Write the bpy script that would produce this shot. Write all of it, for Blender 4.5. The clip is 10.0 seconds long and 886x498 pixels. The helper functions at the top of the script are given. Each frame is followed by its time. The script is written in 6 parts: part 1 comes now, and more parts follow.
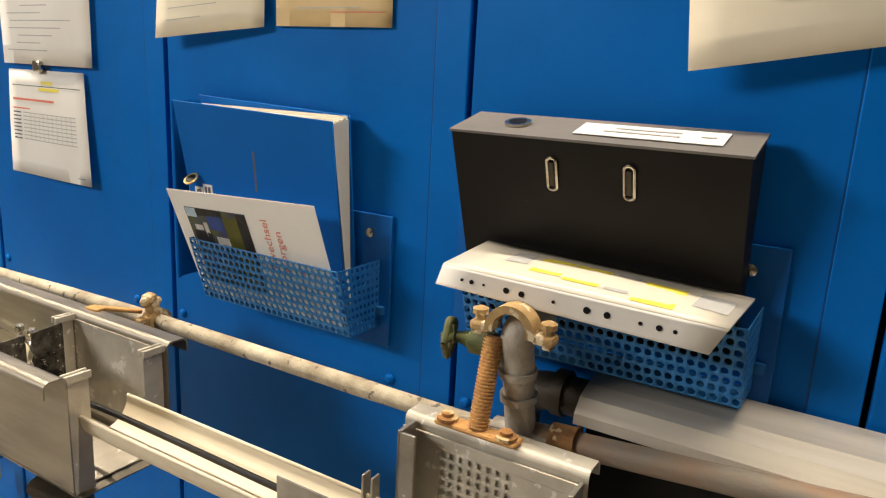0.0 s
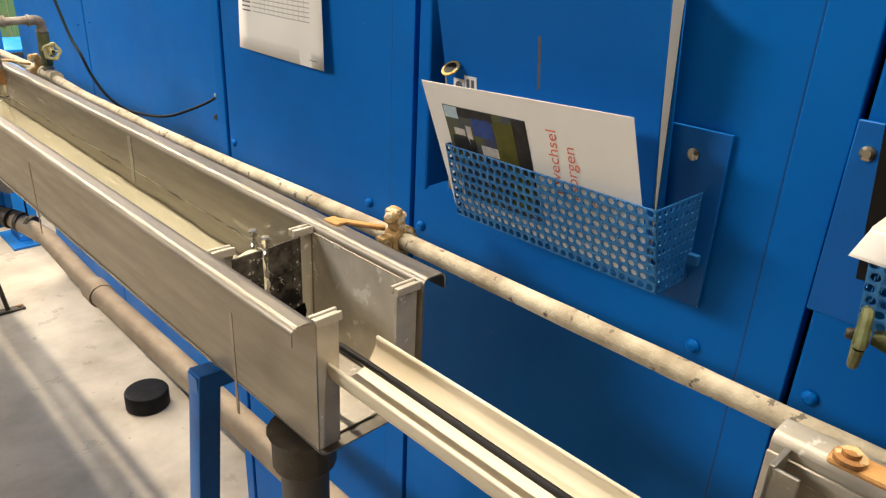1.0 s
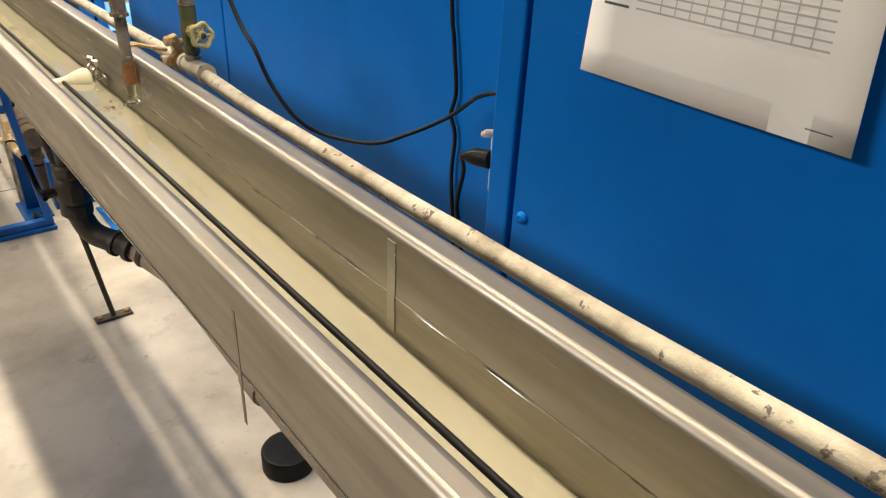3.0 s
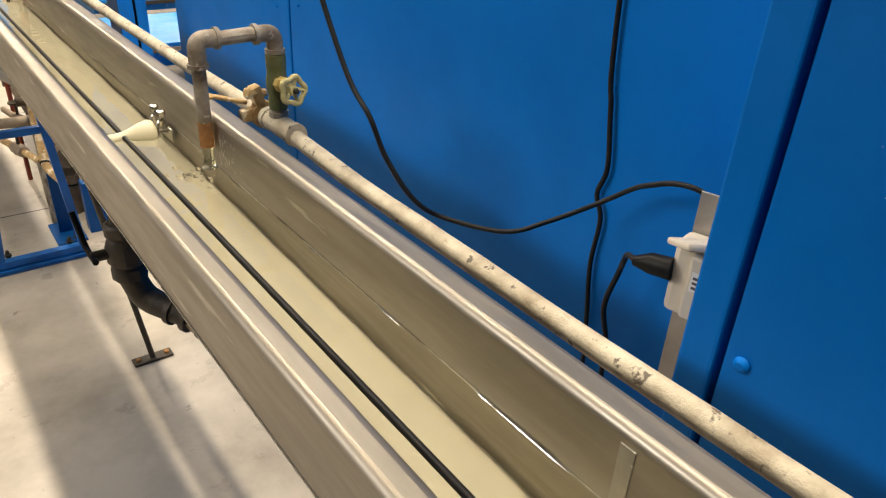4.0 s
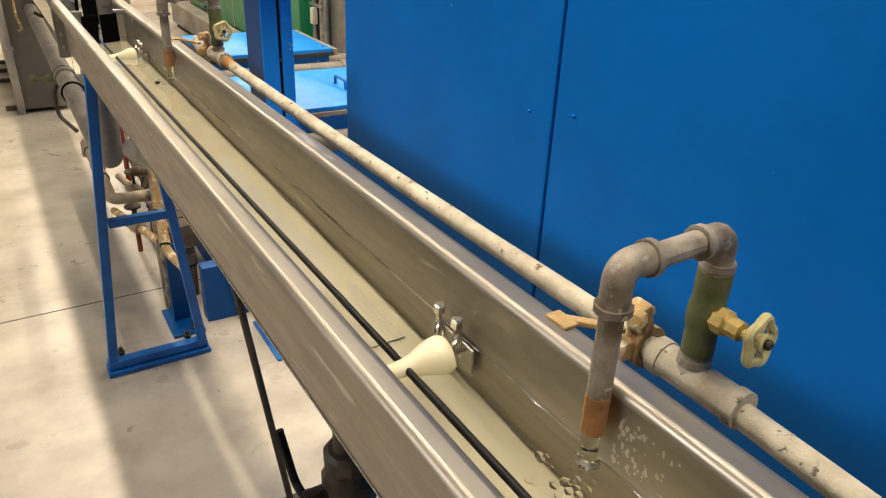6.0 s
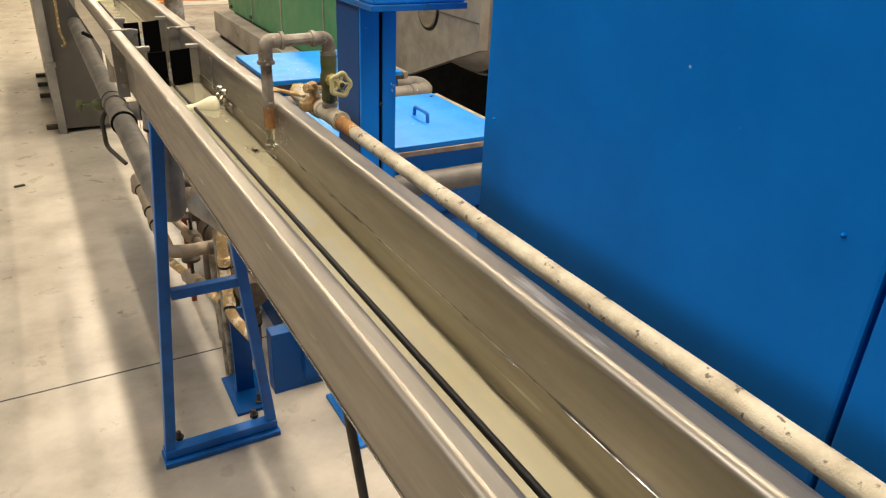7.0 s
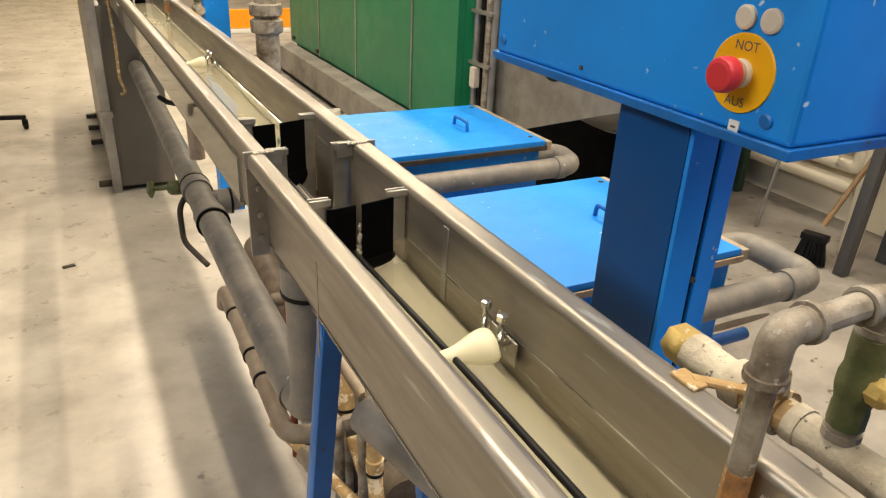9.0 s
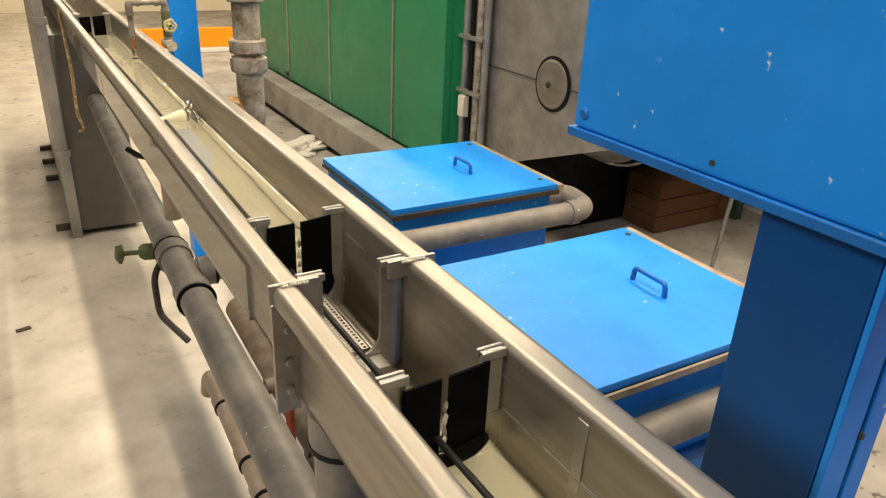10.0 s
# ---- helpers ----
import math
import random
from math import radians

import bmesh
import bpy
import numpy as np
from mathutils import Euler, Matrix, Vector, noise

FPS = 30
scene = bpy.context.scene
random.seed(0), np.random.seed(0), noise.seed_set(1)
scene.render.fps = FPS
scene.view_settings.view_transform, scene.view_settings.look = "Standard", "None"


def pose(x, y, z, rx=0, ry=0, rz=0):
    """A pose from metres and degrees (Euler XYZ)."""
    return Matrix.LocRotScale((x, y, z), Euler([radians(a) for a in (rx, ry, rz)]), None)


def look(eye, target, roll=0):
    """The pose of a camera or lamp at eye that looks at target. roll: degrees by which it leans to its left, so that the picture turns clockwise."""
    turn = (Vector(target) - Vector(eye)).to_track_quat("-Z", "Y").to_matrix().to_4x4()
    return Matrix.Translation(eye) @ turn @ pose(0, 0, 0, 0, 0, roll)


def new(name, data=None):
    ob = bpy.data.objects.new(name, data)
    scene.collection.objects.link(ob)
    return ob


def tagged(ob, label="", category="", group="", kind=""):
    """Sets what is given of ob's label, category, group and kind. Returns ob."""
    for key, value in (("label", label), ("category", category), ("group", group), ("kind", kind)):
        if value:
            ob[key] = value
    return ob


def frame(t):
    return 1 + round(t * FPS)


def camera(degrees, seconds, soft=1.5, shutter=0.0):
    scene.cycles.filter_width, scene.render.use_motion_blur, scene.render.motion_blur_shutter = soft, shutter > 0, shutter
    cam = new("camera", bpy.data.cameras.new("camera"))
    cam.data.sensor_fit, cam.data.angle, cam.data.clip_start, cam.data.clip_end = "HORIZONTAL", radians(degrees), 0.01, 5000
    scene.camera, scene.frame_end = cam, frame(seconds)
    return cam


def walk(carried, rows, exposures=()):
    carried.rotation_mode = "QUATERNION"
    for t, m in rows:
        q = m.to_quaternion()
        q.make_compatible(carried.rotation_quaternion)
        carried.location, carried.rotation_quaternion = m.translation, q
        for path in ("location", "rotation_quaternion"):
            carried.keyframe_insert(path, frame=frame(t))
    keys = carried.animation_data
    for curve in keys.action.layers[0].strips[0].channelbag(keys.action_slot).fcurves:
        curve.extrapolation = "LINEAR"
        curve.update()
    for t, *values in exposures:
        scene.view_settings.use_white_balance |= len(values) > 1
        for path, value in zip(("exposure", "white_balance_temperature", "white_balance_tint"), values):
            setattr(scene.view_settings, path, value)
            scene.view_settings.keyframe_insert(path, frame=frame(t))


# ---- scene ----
cam = camera(63.7, 10.0, soft=1.2)
PATH = [
    (0, (0.184, -0.311, 1.592), (1.846, 0.701, 1.13), 3.0),
    (0.5, (0.254, -0.199, 1.577), (1.676, 1.057, 0.945), 2.8),
    (1, (0.289, -0.036, 1.568), (1.577, 1.269, 0.771), 2.8),
    (1.5, (0.331, 0.164, 1.557), (1.585, 1.455, 0.685), 2.9),
    (2, (0.375, 0.377, 1.541), (1.62, 1.645, 0.623), 2.9),
    (2.5, (0.392, 0.58, 1.535), (1.599, 1.874, 0.602), 3.0),
    (2.7, (0.399, 0.657, 1.54), (1.56, 1.979, 0.59), 2.8),
    (3.8, (0.417, 1.015, 1.571), (1.493, 2.382, 0.584), 3.1),
    (4, (0.425, 1.074, 1.569), (1.503, 2.451, 0.597), 3.2),
    (4.5, (0.425, 1.228, 1.569), (1.467, 2.648, 0.622), 3.0),
    (5, (0.39, 1.37, 1.587), (1.371, 2.846, 0.66), 3.0),
    (5.5, (0.383, 1.541, 1.585), (1.35, 3.038, 0.678), 2.9),
    (5.7, (0.388, 1.613, 1.576), (1.356, 3.113, 0.675), 2.7),
    (6.8, (0.395, 2.15, 1.563), (1.313, 3.688, 0.672), 2.6),
    (7, (0.384, 2.26, 1.567), (1.289, 3.806, 0.678), 2.6),
    (7.5, (0.379, 2.536, 1.568), (1.265, 4.095, 0.681), 2.7),
    (8, (0.384, 2.764, 1.578), (1.261, 4.33, 0.695), 2.7),
    (8.5, (0.366, 2.982, 1.568), (1.23, 4.565, 0.704), 2.6),
    (9, (0.353, 3.244, 1.566), (1.198, 4.846, 0.718), 2.7),
    (9.5, (0.377, 3.478, 1.558), (1.246, 5.068, 0.713), 2.9),
    (9.7, (0.355, 3.522, 1.59), (1.25, 5.098, 0.744), 3.4),
    (10, (0.365, 3.602, 1.6), (1.303, 5.167, 0.781), 2.7),
]
walk(cam, [(t, look(e, g, r)) for t, e, g, r in PATH], [(0, 0.05), (1.5, 0.16), (2.5, -0.08), (5, -0.27), (7.5, -0.48), (8.5, -0.44), (10, -0.4)])

# ---- light: rows of ceiling tubes, an added side lamp, a weak grey ambient fill ----
world = bpy.data.worlds.new("hall_air")
world.use_nodes = True
scene.world = world
world.node_tree.nodes["Background"].inputs[0].default_value = (0.55, 0.6, 0.7, 1)
world.node_tree.nodes["Background"].inputs[1].default_value = 0.006
WARM = (1.0, 0.86, 0.67)


def tube_lamp(x, y0, y1, z, watts, wide=0.12):
    data = bpy.data.lights.new("ceiling_tube_light", "AREA")
    data.shape, data.size, data.size_y, data.energy, data.color = "RECTANGLE", wide, y1 - y0, watts, WARM
    ob = new("ceiling_tube_light", data)
    ob.matrix_world = pose(x, (y0 + y1) / 2, z)
    return ob


tube_lamp(0.86, -1.5, 17.0, 4.05, 690, 0.08)
# Unseen area lamp added from the aisle side to light the doors.
side_fill = bpy.data.lights.new("side_fill_light", "AREA")
side_fill.shape, side_fill.size, side_fill.size_y, side_fill.energy, side_fill.color = "RECTANGLE", 3.0, 0.8, 255, (1.0, 0.95, 0.88)
new("side_fill_light", side_fill).matrix_world = look((-4.2, 4.3, 4.1), (1.0, 1.8, 1.2))
# Added lamp, no fitting known: brightens the wall and tanks of the bay.
tube_lamp(3.5, 3.0, 14.0, 4.05, 620)


# ---- materials ----
def material(name, color, rough=0.5, metal=0.0, tint=None, amount=0.5, scale=8.0, stretch=(1, 1, 1), detail=6.0,
             bump=0.0, bump_scale=60.0, rough_var=0.0, spots=None, spot_scale=30.0, spot_at=0.62, random_tint=0.0,
             transmission=0.0, ior=1.45, coat=0.0, spec=0.5):
    """A surface with large stains (tint), small spots, fine relief and uneven gloss."""
    m = bpy.data.materials.new(name)
    m.use_nodes = True
    nodes, links = m.node_tree.nodes, m.node_tree.links
    b = nodes["Principled BSDF"]
    b.inputs["Roughness"].default_value, b.inputs["Metallic"].default_value = rough, metal
    b.inputs["Transmission Weight"].default_value, b.inputs["IOR"].default_value = transmission, ior
    b.inputs["Coat Weight"].default_value = coat
    b.inputs["Specular IOR Level"].default_value = spec
    coords = nodes.new("ShaderNodeTexCoord")
    mapping = nodes.new("ShaderNodeMapping")
    mapping.inputs["Scale"].default_value = stretch
    links.new(coords.outputs["Object"], mapping.inputs["Vector"])

    def noise_of(s, d=detail):
        n = nodes.new("ShaderNodeTexNoise")
        n.inputs["Scale"].default_value, n.inputs["Detail"].default_value, n.inputs["Roughness"].default_value = s, d, 0.62
        links.new(mapping.outputs[0], n.inputs["Vector"])
        return n.outputs["Fac"]

    def ramp(sock, lo, hi):
        r = nodes.new("ShaderNodeMapRange")
        r.inputs["From Min"].default_value, r.inputs["From Max"].default_value = lo, hi
        links.new(sock, r.inputs["Value"])
        return r.outputs[0]

    def mix(fac, a, bcol):
        x = nodes.new("ShaderNodeMix")
        x.data_type = "RGBA"
        if isinstance(fac, float):
            x.inputs["Factor"].default_value = fac
        else:
            links.new(fac, x.inputs["Factor"])
        for sock, val in ((x.inputs["A"], a), (x.inputs["B"], bcol)):
            if isinstance(val, tuple):
                sock.default_value = (*val, 1)
            else:
                links.new(val, sock)
        return x.outputs["Result"]

    col = color
    if tint:
        f = nodes.new("ShaderNodeMath")
        f.operation = "MULTIPLY"
        f.inputs[1].default_value = amount
        links.new(ramp(noise_of(scale), 0.38, 0.68), f.inputs[0])
        col = mix(f.outputs[0], color, tint)
    if spots:
        col = mix(ramp(noise_of(spot_scale, 3.0), spot_at, spot_at + 0.05), col, spots)
    if random_tint:
        info = nodes.new("ShaderNodeObjectInfo")
        hsv = nodes.new("ShaderNodeHueSaturation")
        links.new(ramp(info.outputs["Random"], -0.5 / random_tint + 0.5, 0.5 / random_tint + 0.5), hsv.inputs["Value"])
        hsv.inputs["Value"].default_value = 1
        if isinstance(col, tuple):
            hsv.inputs["Color"].default_value = (*col, 1)
        else:
            links.new(col, hsv.inputs["Color"])
        col = hsv.outputs[0]
    if isinstance(col, tuple):
        b.inputs["Base Color"].default_value = (*col, 1)
    else:
        links.new(col, b.inputs["Base Color"])
    if rough_var:
        r = nodes.new("ShaderNodeMapRange")
        r.inputs["From Min"].default_value, r.inputs["From Max"].default_value = 0.3, 0.7
        r.inputs["To Min"].default_value, r.inputs["To Max"].default_value = max(0.02, rough - rough_var), rough + rough_var
        links.new(noise_of(scale * 2.3), r.inputs["Value"])
        links.new(r.outputs[0], b.inputs["Roughness"])
    if bump:
        bp = nodes.new("ShaderNodeBump")
        bp.inputs["Strength"].default_value, bp.inputs["Distance"].default_value = bump, 0.004
        links.new(noise_of(bump_scale), bp.inputs["Height"])
        links.new(bp.outputs[0], b.inputs["Normal"])
    return m


CABINET_BLUE = material("cabinet_blue_paint", (0.0004, 0.152, 0.57), 0.42, spec=0.11, tint=(0.0004, 0.105, 0.42), amount=0.7, scale=2.2,
                        bump=0.05, bump_scale=220, rough_var=0.1, spots=(0.25, 0.4, 0.6), spot_scale=55, spot_at=0.745)
SEAM_DARK = material("dark_gap", (0.002, 0.006, 0.016), 0.7, spec=0.1, tint=(0.01, 0.02, 0.04), scale=10)
MACHINE_BLUE = material("machine_blue_paint", (0.012, 0.26, 0.82), 0.4, spec=0.35, tint=(0.008, 0.2, 0.64), amount=0.6, scale=4,
                        bump=0.06, bump_scale=180, rough_var=0.1, spots=(0.5, 0.62, 0.72), spot_scale=38, spot_at=0.69)
FRAME_BLUE = material("frame_blue_paint", (0.006, 0.15, 0.52), 0.42, tint=(0.01, 0.06, 0.18), amount=0.6, scale=9,
                      bump=0.1, bump_scale=150, spots=(0.05, 0.05, 0.06), spot_scale=35, spot_at=0.68)
STEEL = material("brushed_stainless_steel", (0.34, 0.305, 0.255), 0.43, 0.78, tint=(0.23, 0.205, 0.165), amount=0.7, scale=5,
                 stretch=(6, 0.7, 6), bump=0.05, bump_scale=160, rough_var=0.1,
                 spots=(0.5, 0.47, 0.42), spot_scale=7, spot_at=0.66)
# Paler steel: carries lime stains and some painted light.
STEEL_PALE = material("limed_and_lit_pale_steel", (0.62, 0.58, 0.5), 0.5, 0.35, tint=(0.4, 0.36, 0.29), amount=0.8, scale=12, bump=0.12,
                      bump_scale=100, rough_var=0.1, spots=(0.78, 0.75, 0.68), spot_scale=40, spot_at=0.62)
STEEL_DULL = material("stained_stainless_steel", (0.42, 0.4, 0.36), 0.44, 0.8, tint=(0.26, 0.245, 0.215), amount=0.8, scale=14,
                      bump=0.12, bump_scale=120, rough_var=0.12, spots=(0.75, 0.72, 0.66), spot_scale=45, spot_at=0.68)
HOOD_STEEL = material("pale_brushed_hood_steel", (0.66, 0.61, 0.53), 0.4, 0.45, tint=(0.48, 0.43, 0.36), amount=0.8, scale=4, stretch=(8, 0.5, 8), bump=0.04, rough_var=0.1)
WELD = material("rough_weld_metal", (0.55, 0.5, 0.43), 0.4, 0.85, tint=(0.3, 0.26, 0.2), scale=90, bump=0.6, bump_scale=260)
SILT = material("cream_silt", (0.4, 0.37, 0.28), 0.8, tint=(0.31, 0.285, 0.21), amount=0.6, scale=7, stretch=(1, 0.5, 1), bump=0.1)
WATER = material("clear_water", (0.8, 0.8, 0.7), 0.015, transmission=1.0, ior=1.33, bump=0.05, bump_scale=9)
# Besides rubber, this black fills holes and voids where only shade is meant.
RUBBER_AND_SHADE = material("black_rubber_and_shade", (0.005, 0.005, 0.006), 0.45, spec=0.15, tint=(0.02, 0.02, 0.018), scale=20, bump=0.1)
CABLE = material("black_cable_sheath", (0.007, 0.007, 0.008), 0.5, spec=0.25, tint=(0.03, 0.028, 0.026), scale=25)
FLAKY = material("flaking_cream_pipe_paint", (0.64, 0.57, 0.43), 0.75, tint=(0.3, 0.24, 0.16), amount=0.9, scale=17, bump=0.5,
                 bump_scale=95, spots=(0.15, 0.125, 0.095), spot_scale=62, spot_at=0.62)
GALV = material("weathered_galvanised_pipe", (0.4, 0.36, 0.29), 0.55, 0.25, tint=(0.11, 0.075, 0.045), amount=0.95, scale=22,
                bump=0.45, bump_scale=110, spots=(0.42, 0.38, 0.32), spot_scale=70, spot_at=0.62)
GALV_PALE = material("pale_galvanised_pipe", (0.56, 0.52, 0.45), 0.6, 0.15, tint=(0.32, 0.27, 0.21), amount=0.8, scale=30, bump=0.4, bump_scale=110)
# Darker blue that holds the shade of blue-painted parts.
SHADED_NAVY = material("shaded_navy_paint", (0.001, 0.07, 0.26), 0.4, spec=0.3, tint=(0.001, 0.05, 0.19), scale=5, spots=(0.3, 0.4, 0.5), spot_scale=50, spot_at=0.75)
RUST = material("rusty_iron", (0.42, 0.2, 0.06), 0.85, tint=(0.18, 0.09, 0.04), amount=0.9, scale=35, bump=0.6, bump_scale=120,
                spots=(0.62, 0.46, 0.24), spot_scale=40, spot_at=0.58)
RUST_PALE = material("pale_orange_rust", (0.6, 0.33, 0.12), 0.85, tint=(0.4, 0.2, 0.07), amount=0.8, scale=30, bump=0.5, bump_scale=120)
OCHRE = material("limescaled_ochre_clamp", (0.5, 0.34, 0.15), 0.8, tint=(0.26, 0.15, 0.06), amount=0.8, scale=30, bump=0.5,
                 bump_scale=110, spots=(0.68, 0.58, 0.4), spot_scale=42, spot_at=0.55)
BRASS = material("limescaled_brass", (0.52, 0.38, 0.12), 0.5, 0.4, tint=(0.36, 0.25, 0.08), scale=40, bump=0.3, bump_scale=150,
                 spots=(0.66, 0.58, 0.42), spot_scale=50, spot_at=0.6)
VALVE_GREEN = material("worn_green_valve_paint", (0.075, 0.095, 0.03), 0.6, tint=(0.16, 0.15, 0.07), amount=0.8, scale=35,
                       bump=0.35, bump_scale=120)
WHEEL_YELLOW = material("pale_yellow_handwheel", (0.55, 0.5, 0.24), 0.6, tint=(0.36, 0.3, 0.12), scale=45, bump=0.3, bump_scale=130)
PVC_CREAM = material("cream_pvc", (0.78, 0.7, 0.55), 0.42, tint=(0.62, 0.53, 0.38), amount=0.5, scale=9, stretch=(3, 0.6, 3), bump=0.05)
PVC_GREY = material("grey_pvc_pipe", (0.15, 0.14, 0.127), 0.5, tint=(0.3, 0.265, 0.22), amount=0.8, scale=9, bump=0.06,
                    rough_var=0.1, spots=(0.5, 0.47, 0.42), spot_scale=40, spot_at=0.7)
PVC_DUSTY = material("dusty_brown_pipe", (0.25, 0.19, 0.135), 0.7, tint=(0.42, 0.35, 0.26), amount=0.8, scale=16, stretch=(1, 0.5, 1),
                     bump=0.2, bump_scale=90)
DARK_IRON = material("dark_oily_iron", (0.04, 0.033, 0.024), 0.55, 0.2, tint=(0.1, 0.075, 0.05), scale=25, bump=0.3, bump_scale=120)
ROLLER = material("ivory_plastic_roller", (0.78, 0.74, 0.52), 0.35, tint=(0.68, 0.62, 0.4), amount=0.5, scale=14)
PAPER = material("white_paper", (0.82, 0.8, 0.77), 0.7, tint=(0.74, 0.71, 0.66), amount=0.5, scale=6, bump=0.04, bump_scale=25)
PAPER_CREAM = material("yellowed_paper", (0.8, 0.74, 0.6), 0.7, tint=(0.68, 0.6, 0.45), amount=0.6, scale=6, bump=0.05, bump_scale=25)
CARD_TAN = material("tan_card", (0.66, 0.5, 0.26), 0.65, tint=(0.55, 0.4, 0.2), amount=0.5, scale=8)
INK = material("dark_ink", (0.08, 0.08, 0.09), 0.7, tint=(0.14, 0.14, 0.15), scale=40)
INK_GREY = material("grey_ink", (0.4, 0.4, 0.4), 0.7, tint=(0.5, 0.5, 0.5), scale=40)
INK_RED = material("red_ink", (0.7, 0.16, 0.1), 0.7, tint=(0.75, 0.3, 0.22), scale=40)
MARKER = material("yellow_marker", (0.8, 0.68, 0.05), 0.7, tint=(0.75, 0.65, 0.2), scale=20)
SLEEVE = material("clear_plastic_sleeve", (0.72, 0.67, 0.57), 0.28, tint=(0.62, 0.57, 0.48), scale=5, coat=0.4)
BINDER_BLACK = material("black_binder_board", (0.007, 0.006, 0.0055), 0.45, spec=0.2, tint=(0.014, 0.012, 0.011), scale=6, bump=0.05, bump_scale=300,
                        spots=(0.15, 0.14, 0.13), spot_scale=40, spot_at=0.76)
BINDER_GREY = material("worn_grey_binder_spine", (0.15, 0.14, 0.13), 0.5, tint=(0.22, 0.2, 0.18), scale=9, bump=0.05)
BINDER_BLUE = material("scuffed_blue_binder_board", (0.0012, 0.13, 0.5), 0.55, spec=0.12, tint=(0.001, 0.1, 0.4), scale=4, bump=0.05, bump_scale=200)
CHROME = material("nickel_ring", (0.6, 0.55, 0.45), 0.25, 1.0, tint=(0.4, 0.35, 0.27), scale=60)
CHROME_BRIGHT = material("bright_steel_and_glints", (0.72, 0.7, 0.66), 0.2, 1.0, tint=(0.5, 0.48, 0.44), scale=50)
FLOOR = material("painted_concrete_floor", (0.52, 0.47, 0.395), 0.36, tint=(0.3, 0.262, 0.21), amount=0.95, scale=2.8, detail=9, bump=0.08,
                 bump_scale=40, rough_var=0.14, spots=(0.27, 0.235, 0.19), spot_scale=13, spot_at=0.685)
FLOOR_GREY = material("dirty_concrete_floor", (0.36, 0.33, 0.29), 0.7, tint=(0.17, 0.15, 0.13), amount=0.9, scale=2.5, bump=0.15,
                      bump_scale=30, spots=(0.1, 0.085, 0.07), spot_scale=9, spot_at=0.64)
WALL_CREAM = material("cream_wall_paint", (0.8, 0.72, 0.55), 0.7, tint=(0.72, 0.63, 0.46), scale=2, bump=0.05)
CEILING_DIM = material("ceiling_paint", (0.3, 0.29, 0.27), 0.8, tint=(0.24, 0.23, 0.21), scale=1.5)
GREEN = material("green_machine_paint", (0.012, 0.2, 0.085), 0.4, tint=(0.01, 0.15, 0.07), amount=0.6, scale=2.5, bump=0.03, rough_var=0.08)
DUCT = material("galvanised_duct_sheet", (0.42, 0.4, 0.37), 0.42, 0.7, tint=(0.24, 0.225, 0.2), amount=0.8, scale=6, bump=0.05, rough_var=0.1)
YELLOW = material("yellow_stop_plate", (0.82, 0.43, 0.0), 0.45, tint=(0.72, 0.36, 0.0), scale=12)
RED = material("red_stop_button", (0.6, 0.035, 0.045), 0.4, tint=(0.5, 0.03, 0.04), scale=12)
RIM_PALE = material("bare_tank_edge", (0.42, 0.36, 0.28), 0.6, 0.3, tint=(0.22, 0.13, 0.07), amount=0.8, scale=14, bump=0.2)
ORANGE = material("orange_paint", (0.85, 0.32, 0.0), 0.5, tint=(0.8, 0.36, 0.03), scale=5)
WHITE_PLASTIC = material("aged_white_plastic", (0.66, 0.6, 0.5), 0.5, tint=(0.5, 0.44, 0.35), scale=15, bump=0.05)
WOOD = material("wooden_broom_handle", (0.32, 0.2, 0.1), 0.6, tint=(0.22, 0.13, 0.06), scale=12, stretch=(4, 4, 0.5))
CRATE_BROWN = material("brown_crate_board", (0.12, 0.05, 0.018), 0.6, tint=(0.08, 0.03, 0.012), scale=6)
DARK_GREEN = material("dark_green_paint", (0.02, 0.05, 0.03), 0.5, tint=(0.03, 0.06, 0.04), scale=5)
DARK_GREY = material("dark_grey_paint", (0.06, 0.06, 0.062), 0.55, tint=(0.09, 0.085, 0.08), scale=8)
TANK_GREY = material("grey_sheet_housing", (0.13, 0.118, 0.1), 0.45, 0.4, tint=(0.2, 0.18, 0.15), scale=3, rough_var=0.1)
CLOTH = material("white_rag", (0.72, 0.68, 0.6), 0.9, tint=(0.6, 0.55, 0.47), scale=20, bump=0.3)
PHOTO = material("dark_photo_print", (0.03, 0.045, 0.11), 0.4, tint=(0.09, 0.1, 0.03), amount=1.0, scale=28, detail=1.5,
                 spots=(0.5, 0.48, 0.5), spot_scale=26, spot_at=0.68)


# ---- mesh helpers ----
def thing(name, m=None, label="", category="", group="", kind=""):
    ob = new(name)
    ob.empty_display_size = 0.05
    if m is not None:
        ob.matrix_world = m
    return tagged(ob, label, category, group, kind)


def mesh_of(bm, name, mat, smooth=40):
    me = bpy.data.meshes.new(name)
    bmesh.ops.recalc_face_normals(bm, faces=bm.faces)
    if smooth:
        for f in bm.faces:
            f.smooth = max(abs(c) for c in f.normal) < 0.9999
        lim = radians(smooth)
        for e in bm.edges:
            if len(e.link_faces) == 2 and e.calc_face_angle(0) > lim:
                e.smooth = False
    bm.to_mesh(me)
    bm.free()
    me.materials.append(mat)
    return me


def part(name, bm, mat, parent=None, label="", m=None, smooth=40):
    ob = new(name, mesh_of(bm, name, mat, smooth))
    if parent is not None:
        ob.parent = parent
    if m is not None:
        ob.matrix_basis = m
    if label:
        ob["label"] = label
    return ob


